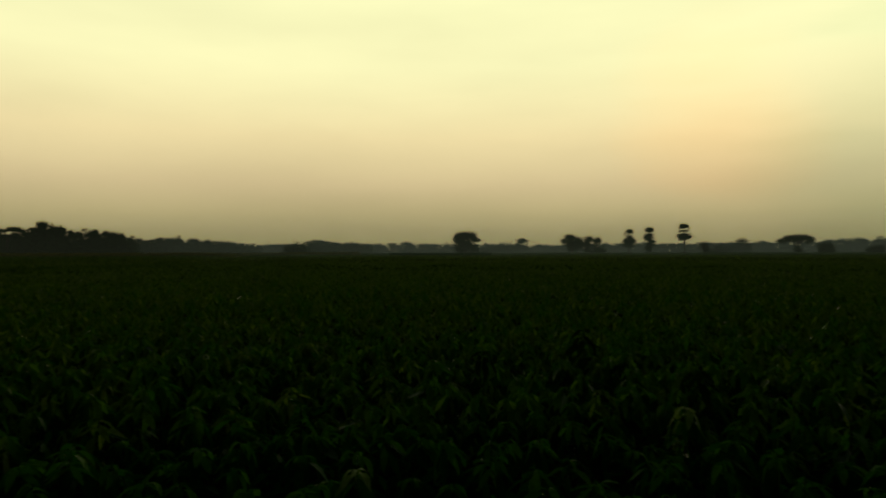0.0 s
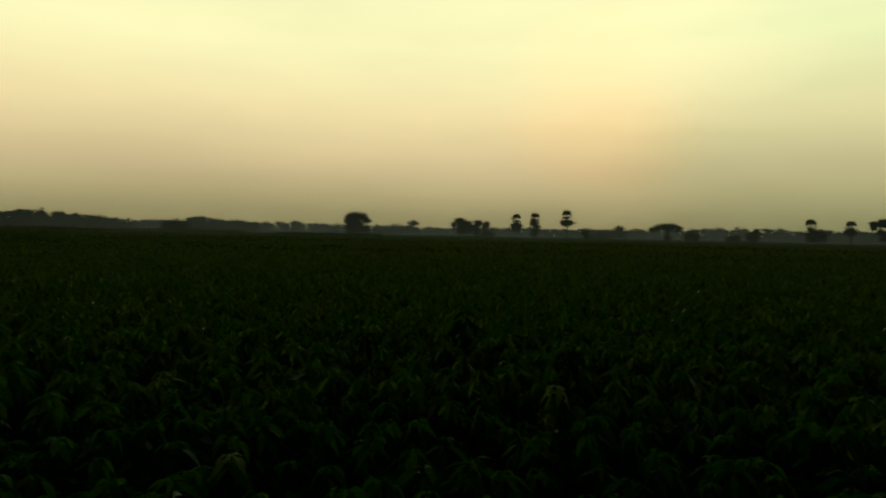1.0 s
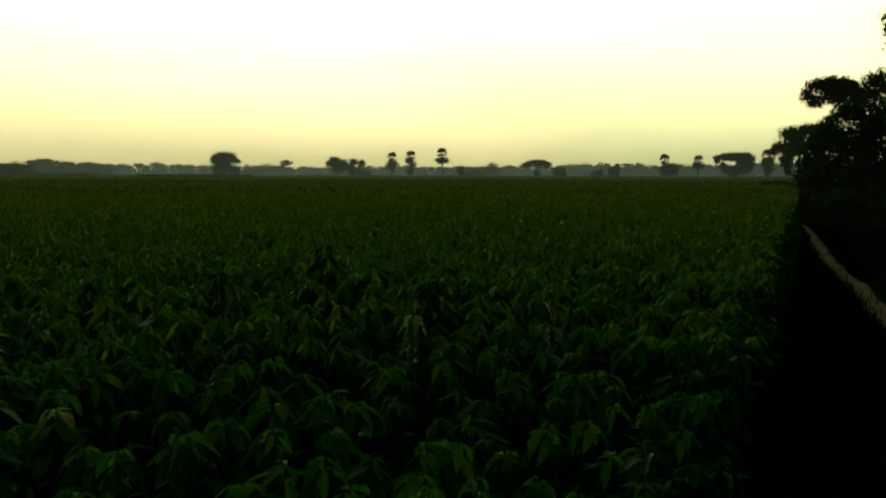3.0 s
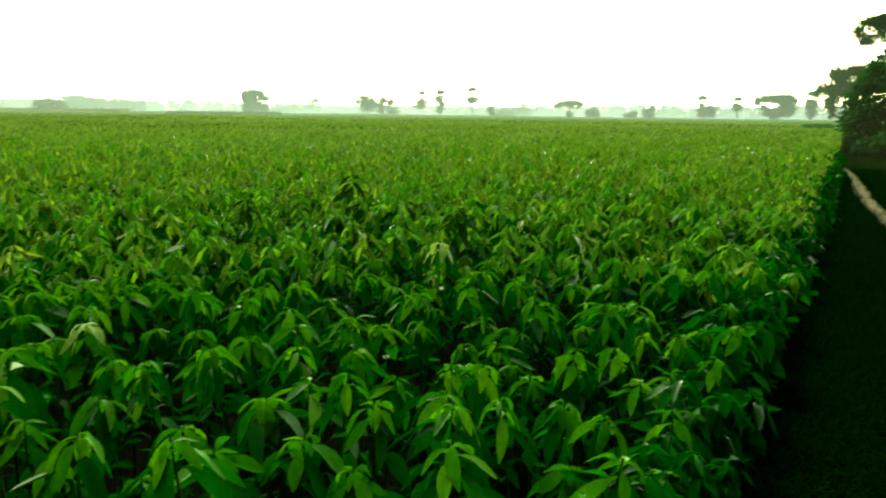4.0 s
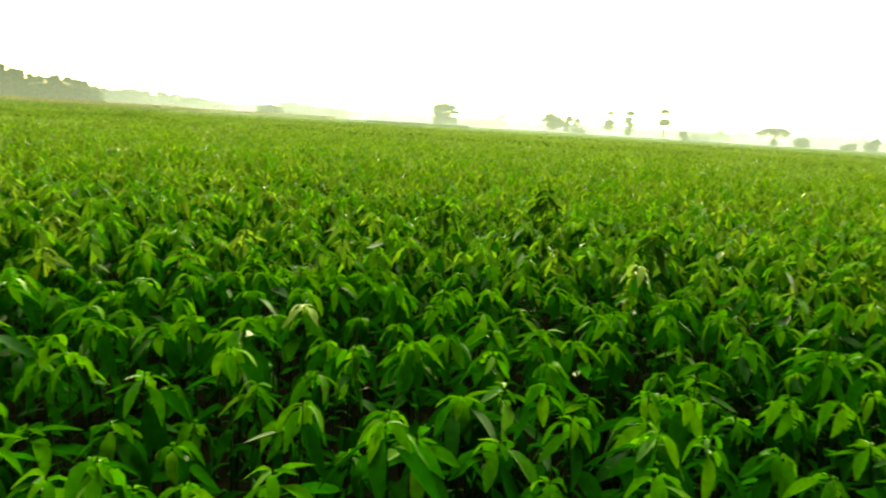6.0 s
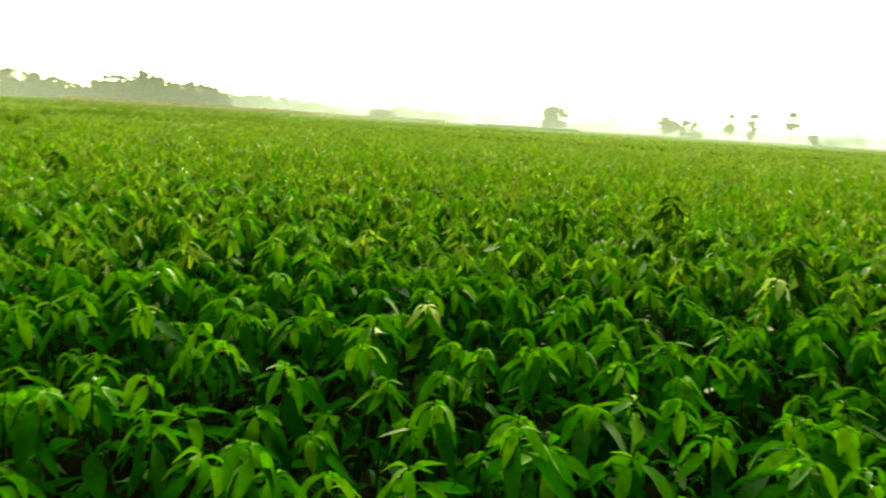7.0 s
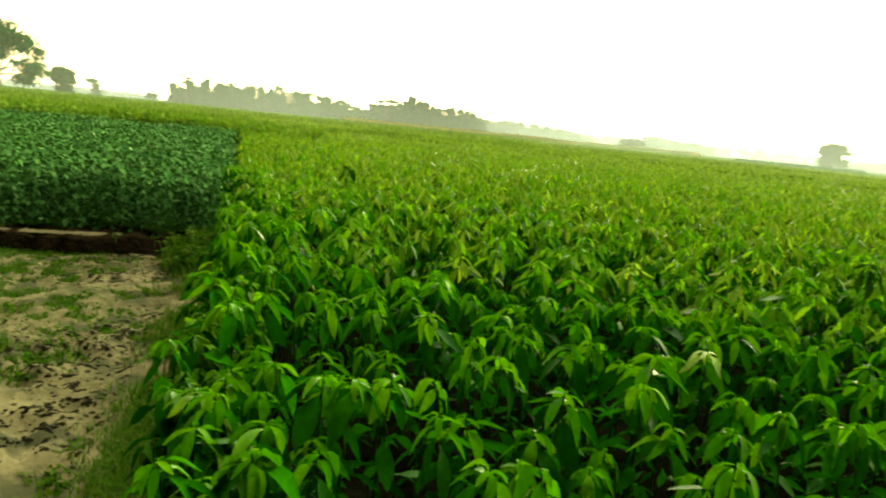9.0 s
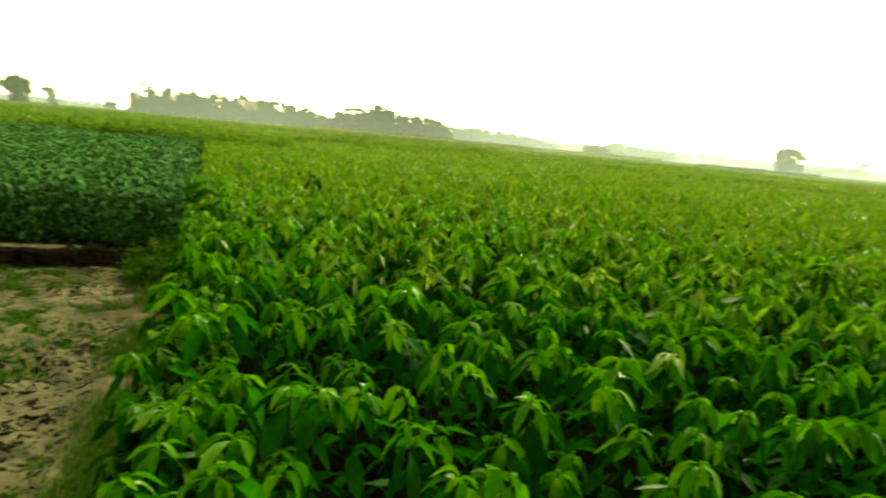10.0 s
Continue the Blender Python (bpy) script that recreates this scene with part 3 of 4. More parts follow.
def build_second_crop():
    rng = np.random.default_rng(21)
    s, u = np.meshgrid(np.arange(7.24, 23.0, 0.15), np.arange(0.3, 17.0, 0.15))
    s, u = s.ravel() + rng.uniform(-0.07, 0.07, s.size), u.ravel() + rng.uniform(-0.07, 0.07, u.size)
    free = u > L_EDGE + edge_drift(s) + 0.2
    s, u = s[free], u[free]
    p = s[:, None] * L_ALONG + u[:, None] * L_OUT
    vs, qs, k = [], [], 0
    for mask, count, seg, across, big in ((s < 8.4, 26, 3, True, 0.8), ((s >= 8.4) & (s < 12), 15, 3, True, 0.85), (s >= 12, 10, 2, False, 0.95)):
        pick = rng.integers(0, 7, len(p))
        for kind in range(7):
            mine = p[mask & (pick == kind)]
            v, q = broad_leaves(rng, 0.72, count, seg, across, big)
            n = len(mine)
            size = rng.uniform(0.88, 1.06, n) * (1 + 0.06 * wave2(mine[:, 0], mine[:, 1], 1.2, 65))
            sv, sq = spread(v, q, np.column_stack([mine, np.full(n, 0.05)]), rng.uniform(0, 6.28, n), size, rng.uniform(-0.1, 0.1, (n, 2)))
            vs.append(sv)
            qs.append(sq + k)
            k += len(sv)
    tagged(new("bluish_crop", mesh_np("bluish_crop", np.concatenate(vs), np.concatenate(qs), [CROP2])),
           "bluish-green broad-leaved crop behind the earth bund", "crop", kind="stuff")


build_second_crop()


# ---- bare muddy plot, bund and grass ----
def sheet(name, f_place, s_range, u_range, step, height, mats):
    s, u = np.arange(*s_range, step), np.arange(*u_range, step)
    gs, gu = np.meshgrid(s, u, indexing="ij")
    base = f_place(gs.ravel(), gu.ravel())
    v = np.column_stack([base, height(gs.ravel(), gu.ravel())])
    n = len(u)
    i, j = np.meshgrid(np.arange(len(s) - 1), np.arange(n - 1), indexing="ij")
    a = (i * n + j).ravel()
    return mesh_np(name, v, np.stack([a, a + 1, a + n + 1, a + n], -1), mats)


def left_place(s, u):
    return s[:, None] * L_ALONG + u[:, None] * L_OUT


def right_place(s, v):
    return s[:, None] * R_ALONG + v[:, None] * R_OUT


def mud_height(s, u):
    rng = np.random.default_rng(2)
    z = 0.012 + 0.008 * wave2(s, u, 1.5, 31) + 0.009 * wave2(s, u, 6.0, 32) + 0.01 * wave2(s, u, 15.0, 33) + 0.008 * wave2(s, u, 31.0, 34)
    # trampled strip beside the crop: hoof and foot dents
    for _ in range(260):
        a, b, r = rng.uniform(-1.0, 6.8), abs(rng.normal(1.25, 0.45)) + 0.3, rng.uniform(0.05, 0.1)
        d = ((s - a) ** 2 + (u - b) ** 2) / (r * r)
        z = z - 0.035 * np.exp(-d) + 0.012 * np.exp(-(np.sqrt(d) - 1.5) ** 2 * 4)
    return np.maximum(z, -0.045) + 0.05 * np.clip((0.8 - u) / 0.3, 0, 1)


tagged(new("muddy_plot", sheet("muddy_plot", left_place, (-2.0, 7.5), (0.4, 12.0), 0.045, mud_height, [MUD])),
       "bare trampled muddy plot with sparse weeds", "mud", kind="structure")


def bund_edge(u):
    return 7.0 + 0.08 * wave2(u, u * 0, 2.5, 43) + 0.05 * wave2(u, u * 0, 11.0, 44)


def bund_place(s, u):
    """The crest hangs over its washed-out foot."""
    return left_place(np.where(s < bund_edge(u), s, s - 0.13 * np.clip((7.35 - s) / 0.3, 0, 1)), u)


def bund_height(s, u):
    top = 0.17 + 0.05 * wave2(u, s, 2.2, 41) + 0.035 * wave2(u, s, 9.0, 42)
    edge = bund_edge(u)
    return np.where(s < edge, -0.03, 1) * 1.0 * np.where(s < edge, 1, top * np.clip((7.6 - s) / 0.25, 0.2, 1)) + 0.015 * wave2(s, u, 17.0, 45)


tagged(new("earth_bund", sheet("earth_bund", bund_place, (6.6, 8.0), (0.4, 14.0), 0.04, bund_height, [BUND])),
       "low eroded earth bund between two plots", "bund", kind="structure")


def blades(rng, centres, count, tall, wide, reach):
    """Tufts of bent grass blades."""
    n = len(centres) * count
    base = np.repeat(centres, count, axis=0) + np.column_stack([rng.normal(0, reach, (n, 2)), np.zeros(n)])
    h, a, ln = rng.uniform(0.5, 1.2, n) * tall, rng.uniform(0, 6.28, n), rng.uniform(0.2, 0.9, n)
    dx, dy = np.cos(a), np.sin(a)
    side = np.stack([-dy, dx, np.zeros(n)], -1) * wide
    mid = base + np.stack([dx * h * ln * 0.35, dy * h * ln * 0.35, h * 0.6], -1)
    tip = base + np.stack([dx * h * ln, dy * h * ln, h * (1.0 - 0.35 * ln)], -1)
    v = np.stack([base - side, base + side, mid - side * 0.7, mid + side * 0.7, tip - side * 0.1, tip + side * 0.1], 1)
    k = (np.arange(n) * 6)[:, None]
    q = np.concatenate([k + np.array([[0, 1, 3, 2]]), k + np.array([[2, 3, 5, 4]])])
    return v.reshape(-1, 3), q


def build_grass():
    rng = np.random.default_rng(8)
    got = []
    # weeds on the mud
    s, u = rng.uniform(-1.5, 6.9, 13000), rng.uniform(0.6, 9.0, 13000)
    keep = (wave2(s, u, 1.1, 51) + 0.6 * wave2(s, u, 4.0, 52) + 0.8 * np.exp(-((u - 2.1) / 0.8) ** 2)) > 0.1
    c = np.column_stack([left_place(s[keep], u[keep]), np.full(keep.sum(), 0.0)])
    got.append(blades(rng, c, 5, 0.055, 0.004, 0.05))
    mats_ = [(x, y, 0.012, 0.1, 0.1, 0.016) for x, y, _ in c[::3]]
    got.append(foliage(rng, mats_, 60000, 0.022))
    # the grassy foot of the crop
    s, u = rng.uniform(-0.5, 7.2, 9000), rng.normal(0.44, 0.1, 9000)
    keep = wave2(s, u, 2.4, 53) > -0.6
    c = np.column_stack([left_place(s[keep], u[keep]), np.full(keep.sum(), 0.05)])
    got.append(blades(rng, c, 8, 0.06, 0.003, 0.04))
    # the bund's crest
    s, u = rng.normal(7.4, 0.12, 900), rng.uniform(0.3, 13.0, 900)
    keep = (wave2(u, s, 1.2, 54) > 0.35) | (u < 1.2)
    c = np.column_stack([left_place(s[keep], u[keep]), np.full(keep.sum(), 0.14)])
    got.append(blades(rng, c, 7, 0.08, 0.004, 0.05))
    s, u = rng.normal(6.99, 0.05, 3200), rng.uniform(0.4, 13.0, 3200)
    keep = (wave2(u, s, 2.1, 59) > -0.1) | (u < 2.6)
    c = np.column_stack([left_place(s[keep], u[keep]), rng.uniform(0.0, 0.13, keep.sum())])
    got.append(blades(rng, c, 7, 0.07, 0.004, 0.035))
    # a tall tuft where bund and crop meet
    s, u = rng.normal(6.6, 0.3, 160), rng.normal(0.55, 0.15, 160)
    got.append(blades(rng, np.column_stack([left_place(s, u), np.full(160, 0.05)]), 9, 0.2, 0.004, 0.05))
    x, y, _ = in_left(6.55, 0.62)
    got.append(foliage(rng, [(x, y, 0.14, 0.3, 0.3, 0.2), (x + 0.25, y - 0.2, 0.1, 0.25, 0.25, 0.15)], 2600, 0.03))
    s, u = rng.uniform(0.0, 7.0, 420), rng.normal(0.52, 0.1, 420)
    sv, sq = blades(rng, np.column_stack([left_place(s, u), np.full(420, 0.03)]), 3, 0.09, 0.003, 0.05)
    tagged(new("dry_grass", mesh_np("dry_grass", sv, sq, [STRAW])), "dry straw-coloured grass at the crop's foot", "grass", kind="stuff")
    v, q = join(got)
    tagged(new("weeds", mesh_np("weeds", v, q, [GRASS])), "green weeds and grass on mud and bund", "grass", kind="stuff")
    got = []
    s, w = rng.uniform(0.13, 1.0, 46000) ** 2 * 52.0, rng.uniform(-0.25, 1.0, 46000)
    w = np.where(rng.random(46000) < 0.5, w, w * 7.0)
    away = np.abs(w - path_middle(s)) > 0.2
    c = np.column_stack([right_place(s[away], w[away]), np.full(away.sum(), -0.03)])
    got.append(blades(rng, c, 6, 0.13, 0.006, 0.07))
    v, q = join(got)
    tagged(new("verge_grass", mesh_np("verge_grass", v, q, [SHADED_GRASS])), "short grass beside the footpath, coloured near-black for shade", "grass", kind="stuff")


def lumps(rng, places, size):
    """Clods: small uneven six-sided lumps."""
    base = np.array([(1, 0, 0), (0.5, 0.87, 0), (-0.5, 0.87, 0), (-1, 0, 0), (-0.5, -0.87, 0), (0.5, -0.87, 0),
                     (0.6, 0.1, 0.6), (0.2, 0.55, 0.55), (-0.4, 0.5, 0.65), (-0.6, -0.1, 0.6), (-0.2, -0.55, 0.5), (0.4, -0.45, 0.62)], float)
    q = [(i, (i + 1) % 6, 6 + (i + 1) % 6, 6 + i) for i in range(6)] + [(6, 7, 8, 9), (6, 9, 10, 11)]
    n = len(places)
    v = base[None] * size[:, None, None] * rng.uniform(0.6, 1.4, (n, 12, 3)) * np.array((1.25, 0.9, 0.45))
    a = rng.uniform(0, 6.28, n)
    c, s_ = np.cos(a)[:, None], np.sin(a)[:, None]
    v = np.stack([v[..., 0] * c - v[..., 1] * s_, v[..., 0] * s_ + v[..., 1] * c, v[..., 2]], -1) + places[:, None, :]
    return v.reshape(-1, 3), ((np.arange(n) * 12)[:, None, None] + np.array(q)[None]).reshape(-1, 4)


def build_clods():
    rng = np.random.default_rng(19)
    s, u = rng.uniform(-1.2, 6.9, 25000), 0.7 + np.abs(rng.normal(0.3, 0.5, 25000))
    keep = wave2(s, u, 3.0, 57) > -0.35 + 0.9 * rng.random(25000) ** 2
    s, u = s[keep], u[keep]
    places = np.column_stack([left_place(s, u), mud_height(s, u) - 0.004])
    v, q = lumps(rng, places, rng.uniform(0.005, 0.023, len(s)) * rng.uniform(0.4, 1.0, len(s)))
    tagged(new("clods", mesh_np("clods", v, q, [CLOD], smooth=True)), "dark trampled clods, coloured near-black for shaded foot pits", "clods", kind="stuff")
    s, u = rng.uniform(-1.2, 6.9, 900), rng.uniform(1.0, 9.0, 900)
    places = np.column_stack([left_place(s, u), mud_height(s, u) - 0.004])
    v, q = lumps(rng, places, rng.uniform(0.008, 0.03, 900))
    s, u = rng.normal(6.95, 0.1, 500), rng.uniform(0.4, 12.0, 500)
    v2, q2 = lumps(rng, np.column_stack([left_place(s, u), np.full(500, 0.0)]), rng.uniform(0.012, 0.05, 500))
    v, q = join([(v, q), (v2, q2)])
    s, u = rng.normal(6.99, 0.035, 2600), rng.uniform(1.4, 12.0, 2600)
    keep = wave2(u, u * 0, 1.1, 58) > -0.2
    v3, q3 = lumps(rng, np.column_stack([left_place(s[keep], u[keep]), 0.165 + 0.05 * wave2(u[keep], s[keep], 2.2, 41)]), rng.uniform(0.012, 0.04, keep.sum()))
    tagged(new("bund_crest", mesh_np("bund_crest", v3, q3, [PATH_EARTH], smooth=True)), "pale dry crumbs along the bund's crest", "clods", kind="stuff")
    tagged(new("clods", mesh_np("clods", v, q, [MUD], smooth=False)), "brown dry clods scattered on the mud", "clods", kind="stuff")


def build_weed_row():
    rng = np.random.default_rng(18)
    s, u = rng.normal(23.7, 0.35, 2600), rng.uniform(-2.0, 24.0, 2600)
    tall = 1.05 + 0.16 * wave2(u, s, 0.8, 56)
    p = left_place(s, u)
    blobs = [(p[i, 0], p[i, 1], tall[i] * 0.55, 0.22, 0.22, tall[i] * 0.5) for i in range(0, 2600, 4)]
    way = np.array(((-21.5, 14.5), (-27.0, 27.0), (-26.0, 38.0), (-21.0, 52.0), (-18.0, 88.0)))
    for f in np.sort(rng.uniform(0, 4, 420)):
        i = min(3, int(f))
        x, y = way[i] + (way[i + 1] - way[i]) * (f - i) + rng.normal(0, 0.7, 2)
        h = 0.92 + 0.12 * float(wave2(np.array(x), np.array(y), 0.5, 57))
        blobs.append((x, y, h * 0.55, 0.45, 0.45, h * 0.5))
    v, q = foliage(rng, blobs, 30000, 0.1)
    tagged(new("weed_row", mesh_np("weed_row", v, q, [FIELD_GRASS], smooth=False)), "row of green leafy weeds on a plot boundary", "weeds", kind="stuff")


def path_middle(s):
    return np.interp(s, (6.0, 9.0, 11.5, 12.7, 14.7, 17.6, 20.9, 23.6, 26.5), (1.2, 1.0, 0.82, 0.69, 0.54, 0.43, 0.33, 0.16, -0.12))


def build_footpath():
    s, w = np.arange(6.0, 26.0, 0.1), np.linspace(-0.15, 0.15, 9)
    gs, gw = np.meshgrid(s, w, indexing="ij")
    wide = (1 + 0.25 * wave2(gs, gs * 0, 1.3, 61)) * np.clip((27 - gs) / 9, 0.15, 1)
    off = path_middle(gs) + gw * wide
    p = right_place(gs.ravel(), off.ravel())
    z = -0.012 + 0.012 * wave2(gs, off, 4.0, 62).ravel() - 0.01 * np.abs(gw.ravel() / 0.15) ** 3
    n = len(w)
    i, j = np.meshgrid(np.arange(len(s) - 1), np.arange(n - 1), indexing="ij")
    a = (i * n + j).ravel()
    tagged(new("footpath", mesh_np("footpath", np.column_stack([p, z]), np.stack([a, a + n, a + n + 1, a + 1], -1), [PATH_EARTH])),
           "narrow trodden earth footpath beside the crop", "path", kind="structure")




# ---- trees ----
def foliage(rng, blobs, count, size, droop=0.0, grow=1.0):
    """Leaf clumps on and in uneven blobs (x, y, z, rx, ry, rz)."""
    vol = np.array([b[3] * b[4] + b[3] * b[5] + b[4] * b[5] for b in blobs])
    pick = rng.choice(len(blobs), count, p=vol / vol.sum())
    b = np.array(blobs)[pick]
    d = rng.normal(size=(count, 3))
    d /= np.linalg.norm(d, axis=1)[:, None]
    r = rng.uniform(0.06, 1.0, count) ** 0.5 * (1 + 0.26 * wave2(d[:, 0] * 3 + b[:, 0], d[:, 1] * 3 + d[:, 2] * 2 + b[:, 1], 2.0, 77))
    r = r + rng.normal(0, 0.13, count)          # ragged outline
    c = b[:, :3] + d * b[:, 3:] * r[:, None] * grow
    n = d * 0.6 + rng.normal(size=(count, 3)) * 0.7 + np.array((0, 0, 0.5))
    n /= np.linalg.norm(n, axis=1)[:, None]
    t = np.cross(n, rng.normal(size=(count, 3)))
    t /= np.linalg.norm(t, axis=1)[:, None]
    t[:, 2] -= droop
    w = np.cross(n, t)
    sz = (size * rng.uniform(0.6, 1.4, count))[:, None]
    v = np.stack([c - t * sz, c - w * sz * 0.42 + n * sz * 0.1, c + t * sz, c + w * sz * 0.42 + n * sz * 0.1], 1)
    return v.reshape(-1, 3), (np.arange(count) * 4)[:, None] + np.array([[0, 1, 2, 3]])


def tree(name, x, y, trunk_h, trunk_r, blobs, count, size, label, category="tree", seed=1, leaf=None, lean=(0, 0), limbs=5):
    """A tapered trunk with limbs that reach into the crown's blobs."""
    rng = np.random.default_rng(seed)
    top = new(name)
    tx, ty = lean[0], lean[1]
    pts = [(0, 0, -0.1), (tx * 0.2, ty * 0.2, trunk_h * 0.4), (tx * 0.6, ty * 0.6, trunk_h * 0.75), (tx, ty, trunk_h)]
    v, q = tube(pts, (trunk_r * 1.35, trunk_r, trunk_r * 0.85, trunk_r * 0.6), 10)
    part("trunk", mesh_np("trunk", v, q, [BARK]), top)
    order = sorted(blobs, key=lambda b: -b[3] * b[5])[:limbs]
    for b in order:
        start = Vector((tx * 0.7, ty * 0.7, trunk_h * rng.uniform(0.7, 0.95)))
        end = Vector(b[:3])
        mid = start.lerp(end, 0.5) + Vector((rng.uniform(-0.1, 0.1), rng.uniform(-0.1, 0.1), 0.12)) * (end - start).length
        v, q = tube([start, mid, end], (trunk_r * 0.55, trunk_r * 0.35, trunk_r * 0.12), 7)
        part("limb", mesh_np("limb", v, q, [BARK]), top)
    v, q = foliage(rng, blobs, int(count * 1.3), size, grow=1.2)
    part("crown", mesh_np("crown", v, q, [leaf or TREE_LEAF], smooth=False), top)
    top.location, top.rotation_euler = (x, y, 0), (0, 0, math.atan2(-x, y))
    return tagged(top, label, category)


def at(az, dist):
    return -dist * math.sin(radians(az)), dist * math.cos(radians(az))


def crown_of(rng, cx, cz, wide, tall, n, deep=None):
    """Uneven blobs that fill an oval crown."""
    out = []
    for _ in range(n):
        a, r, h = rng.uniform(0, 6.28), math.sqrt(rng.uniform(0, 1)) * 0.75, rng.uniform(-0.7, 0.7)
        s = rng.uniform(0.28, 0.48)
        out.append((cx + math.cos(a) * r * wide, math.sin(a) * r * (deep or wide), cz + h * tall, wide * s, (deep or wide) * s, tall * s * 1.1))
    return out


def palm(x, y, height, spread_r, seed, label, skirt=0.0, vine=()):
    """Palmyra palm: ringed trunk, stiff fans, sometimes a skirt of dry fronds or a vine on the trunk."""
    rng = np.random.default_rng(seed)
    top = new("palmyra_palm")
    zs = np.linspace(0, height, 14)
    v, q = tube([(0.12 * math.sin(z * 0.4), 0, z - (0.1 if z == 0 else 0)) for z in zs], [0.3 - 0.09 * z / height + (0.025 if i % 2 else 0) for i, z in enumerate(zs)], 9)
    part("trunk", mesh_np("trunk", v, q, [BARK]), top)

    def fans(count, el0, el1, reach, zc):
        out = []
        reach = reach * 1.15
        for i in range(count):
            az, el = rng.uniform(0, 6.28), radians(rng.uniform(el0, el1))
            d = Vector((math.cos(az) * math.cos(el), math.sin(az) * math.cos(el), math.sin(el)))
            side = Vector((-math.sin(az), math.cos(az), 0))
            up = d.cross(side)
            root = Vector((0.12 * math.sin(zc * 0.4), 0, zc))
            hub = root + d * reach * 0.42
            vv = [root - side * 0.04, root + side * 0.04, hub + side * 0.04, hub - side * 0.04]
            qq = [(0, 1, 2, 3)]
            for k in range(9):
                w = radians(-78 + 156 * k / 8)
                tip = hub + (d * math.cos(w) + side * math.sin(w)) * reach * 0.58 * rng.uniform(0.85, 1.05) + up * -0.08 * reach
                ax = (d * math.cos(w + 1.57) + side * math.sin(w + 1.57)) * reach * 0.1
                m = hub.lerp(tip, 0.55)
                j = len(vv)
                vv += [hub, m + ax, tip, m - ax]
                qq.append((j, j + 1, j + 2, j + 3))
            out.append((np.array([tuple(p) for p in vv]), np.array(qq)))
        return out
    for v, q in fans(26, -25, 85, spread_r, height):
        part("frond", mesh_np("frond", v, q, [PALM_LEAF], smooth=False), top)
    if skirt:
        for v, q in fans(14, -80, -35, spread_r * skirt, height - 0.4):
            part("dry_frond", mesh_np("dry_frond", v, q, [DRY_FROND], smooth=False), top, "dry brown hanging frond")
    if vine:
        v, q = foliage(rng, vine, 1300, 0.4, grow=1.2)
        part("vine", mesh_np("vine", v, q, [WOOD_LEAF], smooth=False), top, "leafy creeper wrapped round the trunk")
    top.location = (x, y, 0)
    return tagged(top, label, "palm tree", "palms across the plain")


def build_trees():
    rng = np.random.default_rng(40)
    # clump beside the footpath: a dense tree in front, two airy ones behind
    x, y = at(-42.5, 33.5)
    blobs = [(-0.2, 0, 4.3, 0.6, 0.6, 0.4), (-0.9, 0.1, 3.6, 0.5, 0.6, 0.5), (-1.3, 0, 2.9, 0.5, 0.6, 0.5), (-1.6, 0, 2.2, 0.4, 0.5, 0.5), (-1.6, -0.2, 1.4, 0.5, 0.6, 0.5), (-0.9, -0.5, 1.9, 0.6, 0.6, 0.6),
             (-0.3, -0.4, 2.9, 0.6, 0.6, 0.7), (0.1, -0.6, 1.5, 0.7, 0.7, 0.8), (-0.6, -0.3, 0.8, 0.8, 0.7, 0.5), (0.5, 0, 3.2, 0.7, 0.7, 1.2), (1.5, 0, 2.0, 0.9, 0.9, 1.2), (1.4, 0, 3.9, 0.8, 0.8, 0.7), (2.4, 0, 2.6, 1.0, 1.0, 1.4)]
    tree("broadleaf_tree", x, y, 1.6, 0.14, blobs, 16000, 0.1, "dense dark-green broadleaf tree beside the footpath", seed=3)
    x, y = at(-40.9, 100)
    blobs = [(-3.9, 0, 6.0, 1.0, 1.0, 0.8), (-4.4, 0, 4.9, 1.0, 1.0, 1.0), (-3.0, 0, 5.2, 1.0, 1.0, 1.0), (-1.6, 0, 6.0, 1.2, 1.2, 1.0), (-4.3, 0, 7.1, 1.3, 1.3, 0.8), (-5.7, 0, 5.3, 0.8, 0.8, 0.8), (-2.5, 0, 7.5, 1.2, 1.2, 0.7), (-1.2, 0, 7.1, 0.8, 0.8, 0.8), (-4.8, 0, 3.5, 0.8, 0.8, 1.0), (-3.5, 0, 5.3, 0.8, 0.8, 0.8),
             (-6.5, 0, 4.8, 0.4, 0.4, 0.5), (-4.5, 0, 2.3, 0.4, 0.4, 0.7), (0.3, 0, 6.3, 1.3, 1.3, 1.0)]
    tree("broadleaf_tree", x, y, 3.6, 0.24, blobs, 7500, 0.2, "spreading tree with gaps in its crown", seed=6, limbs=8)
    x, y = at(-43.4, 100)
    blobs = [(-5.0, 0, 13.0, 1.2, 1.2, 1.0), (-4.0, 0, 12.0, 1.2, 1.2, 1.2), (-3.0, 0, 12.8, 1.2, 1.2, 1.0), (-0.6, 0, 11.6, 1.6, 1.6, 1.4), (-7.2, 0, 12.1, 0.8, 0.8, 0.8), (-6.2, 0, 13.3, 1.2, 1.2, 0.8), (-4.6, 0, 13.7, 1.0, 1.0, 0.6), (-3.2, 0, 13.1, 1.2, 1.2, 0.8), (-6.0, 0, 11.3, 1.0, 1.0, 0.8), (-3.8, 0, 11.5, 1.0, 1.0, 0.8),
             (-1.8, 0, 12.1, 1.2, 1.2, 1.2), (-6.6, 0, 10.9, 0.5, 0.5, 0.5), (0.6, 0, 13.3, 1.6, 1.6, 1.2), (3.2, 0, 12.1, 2.2, 2.2, 1.6), (2.0, 0, 9.3, 2.0, 2.0, 1.6), (5.2, 0, 10.1, 2.0, 2.0, 1.8)]
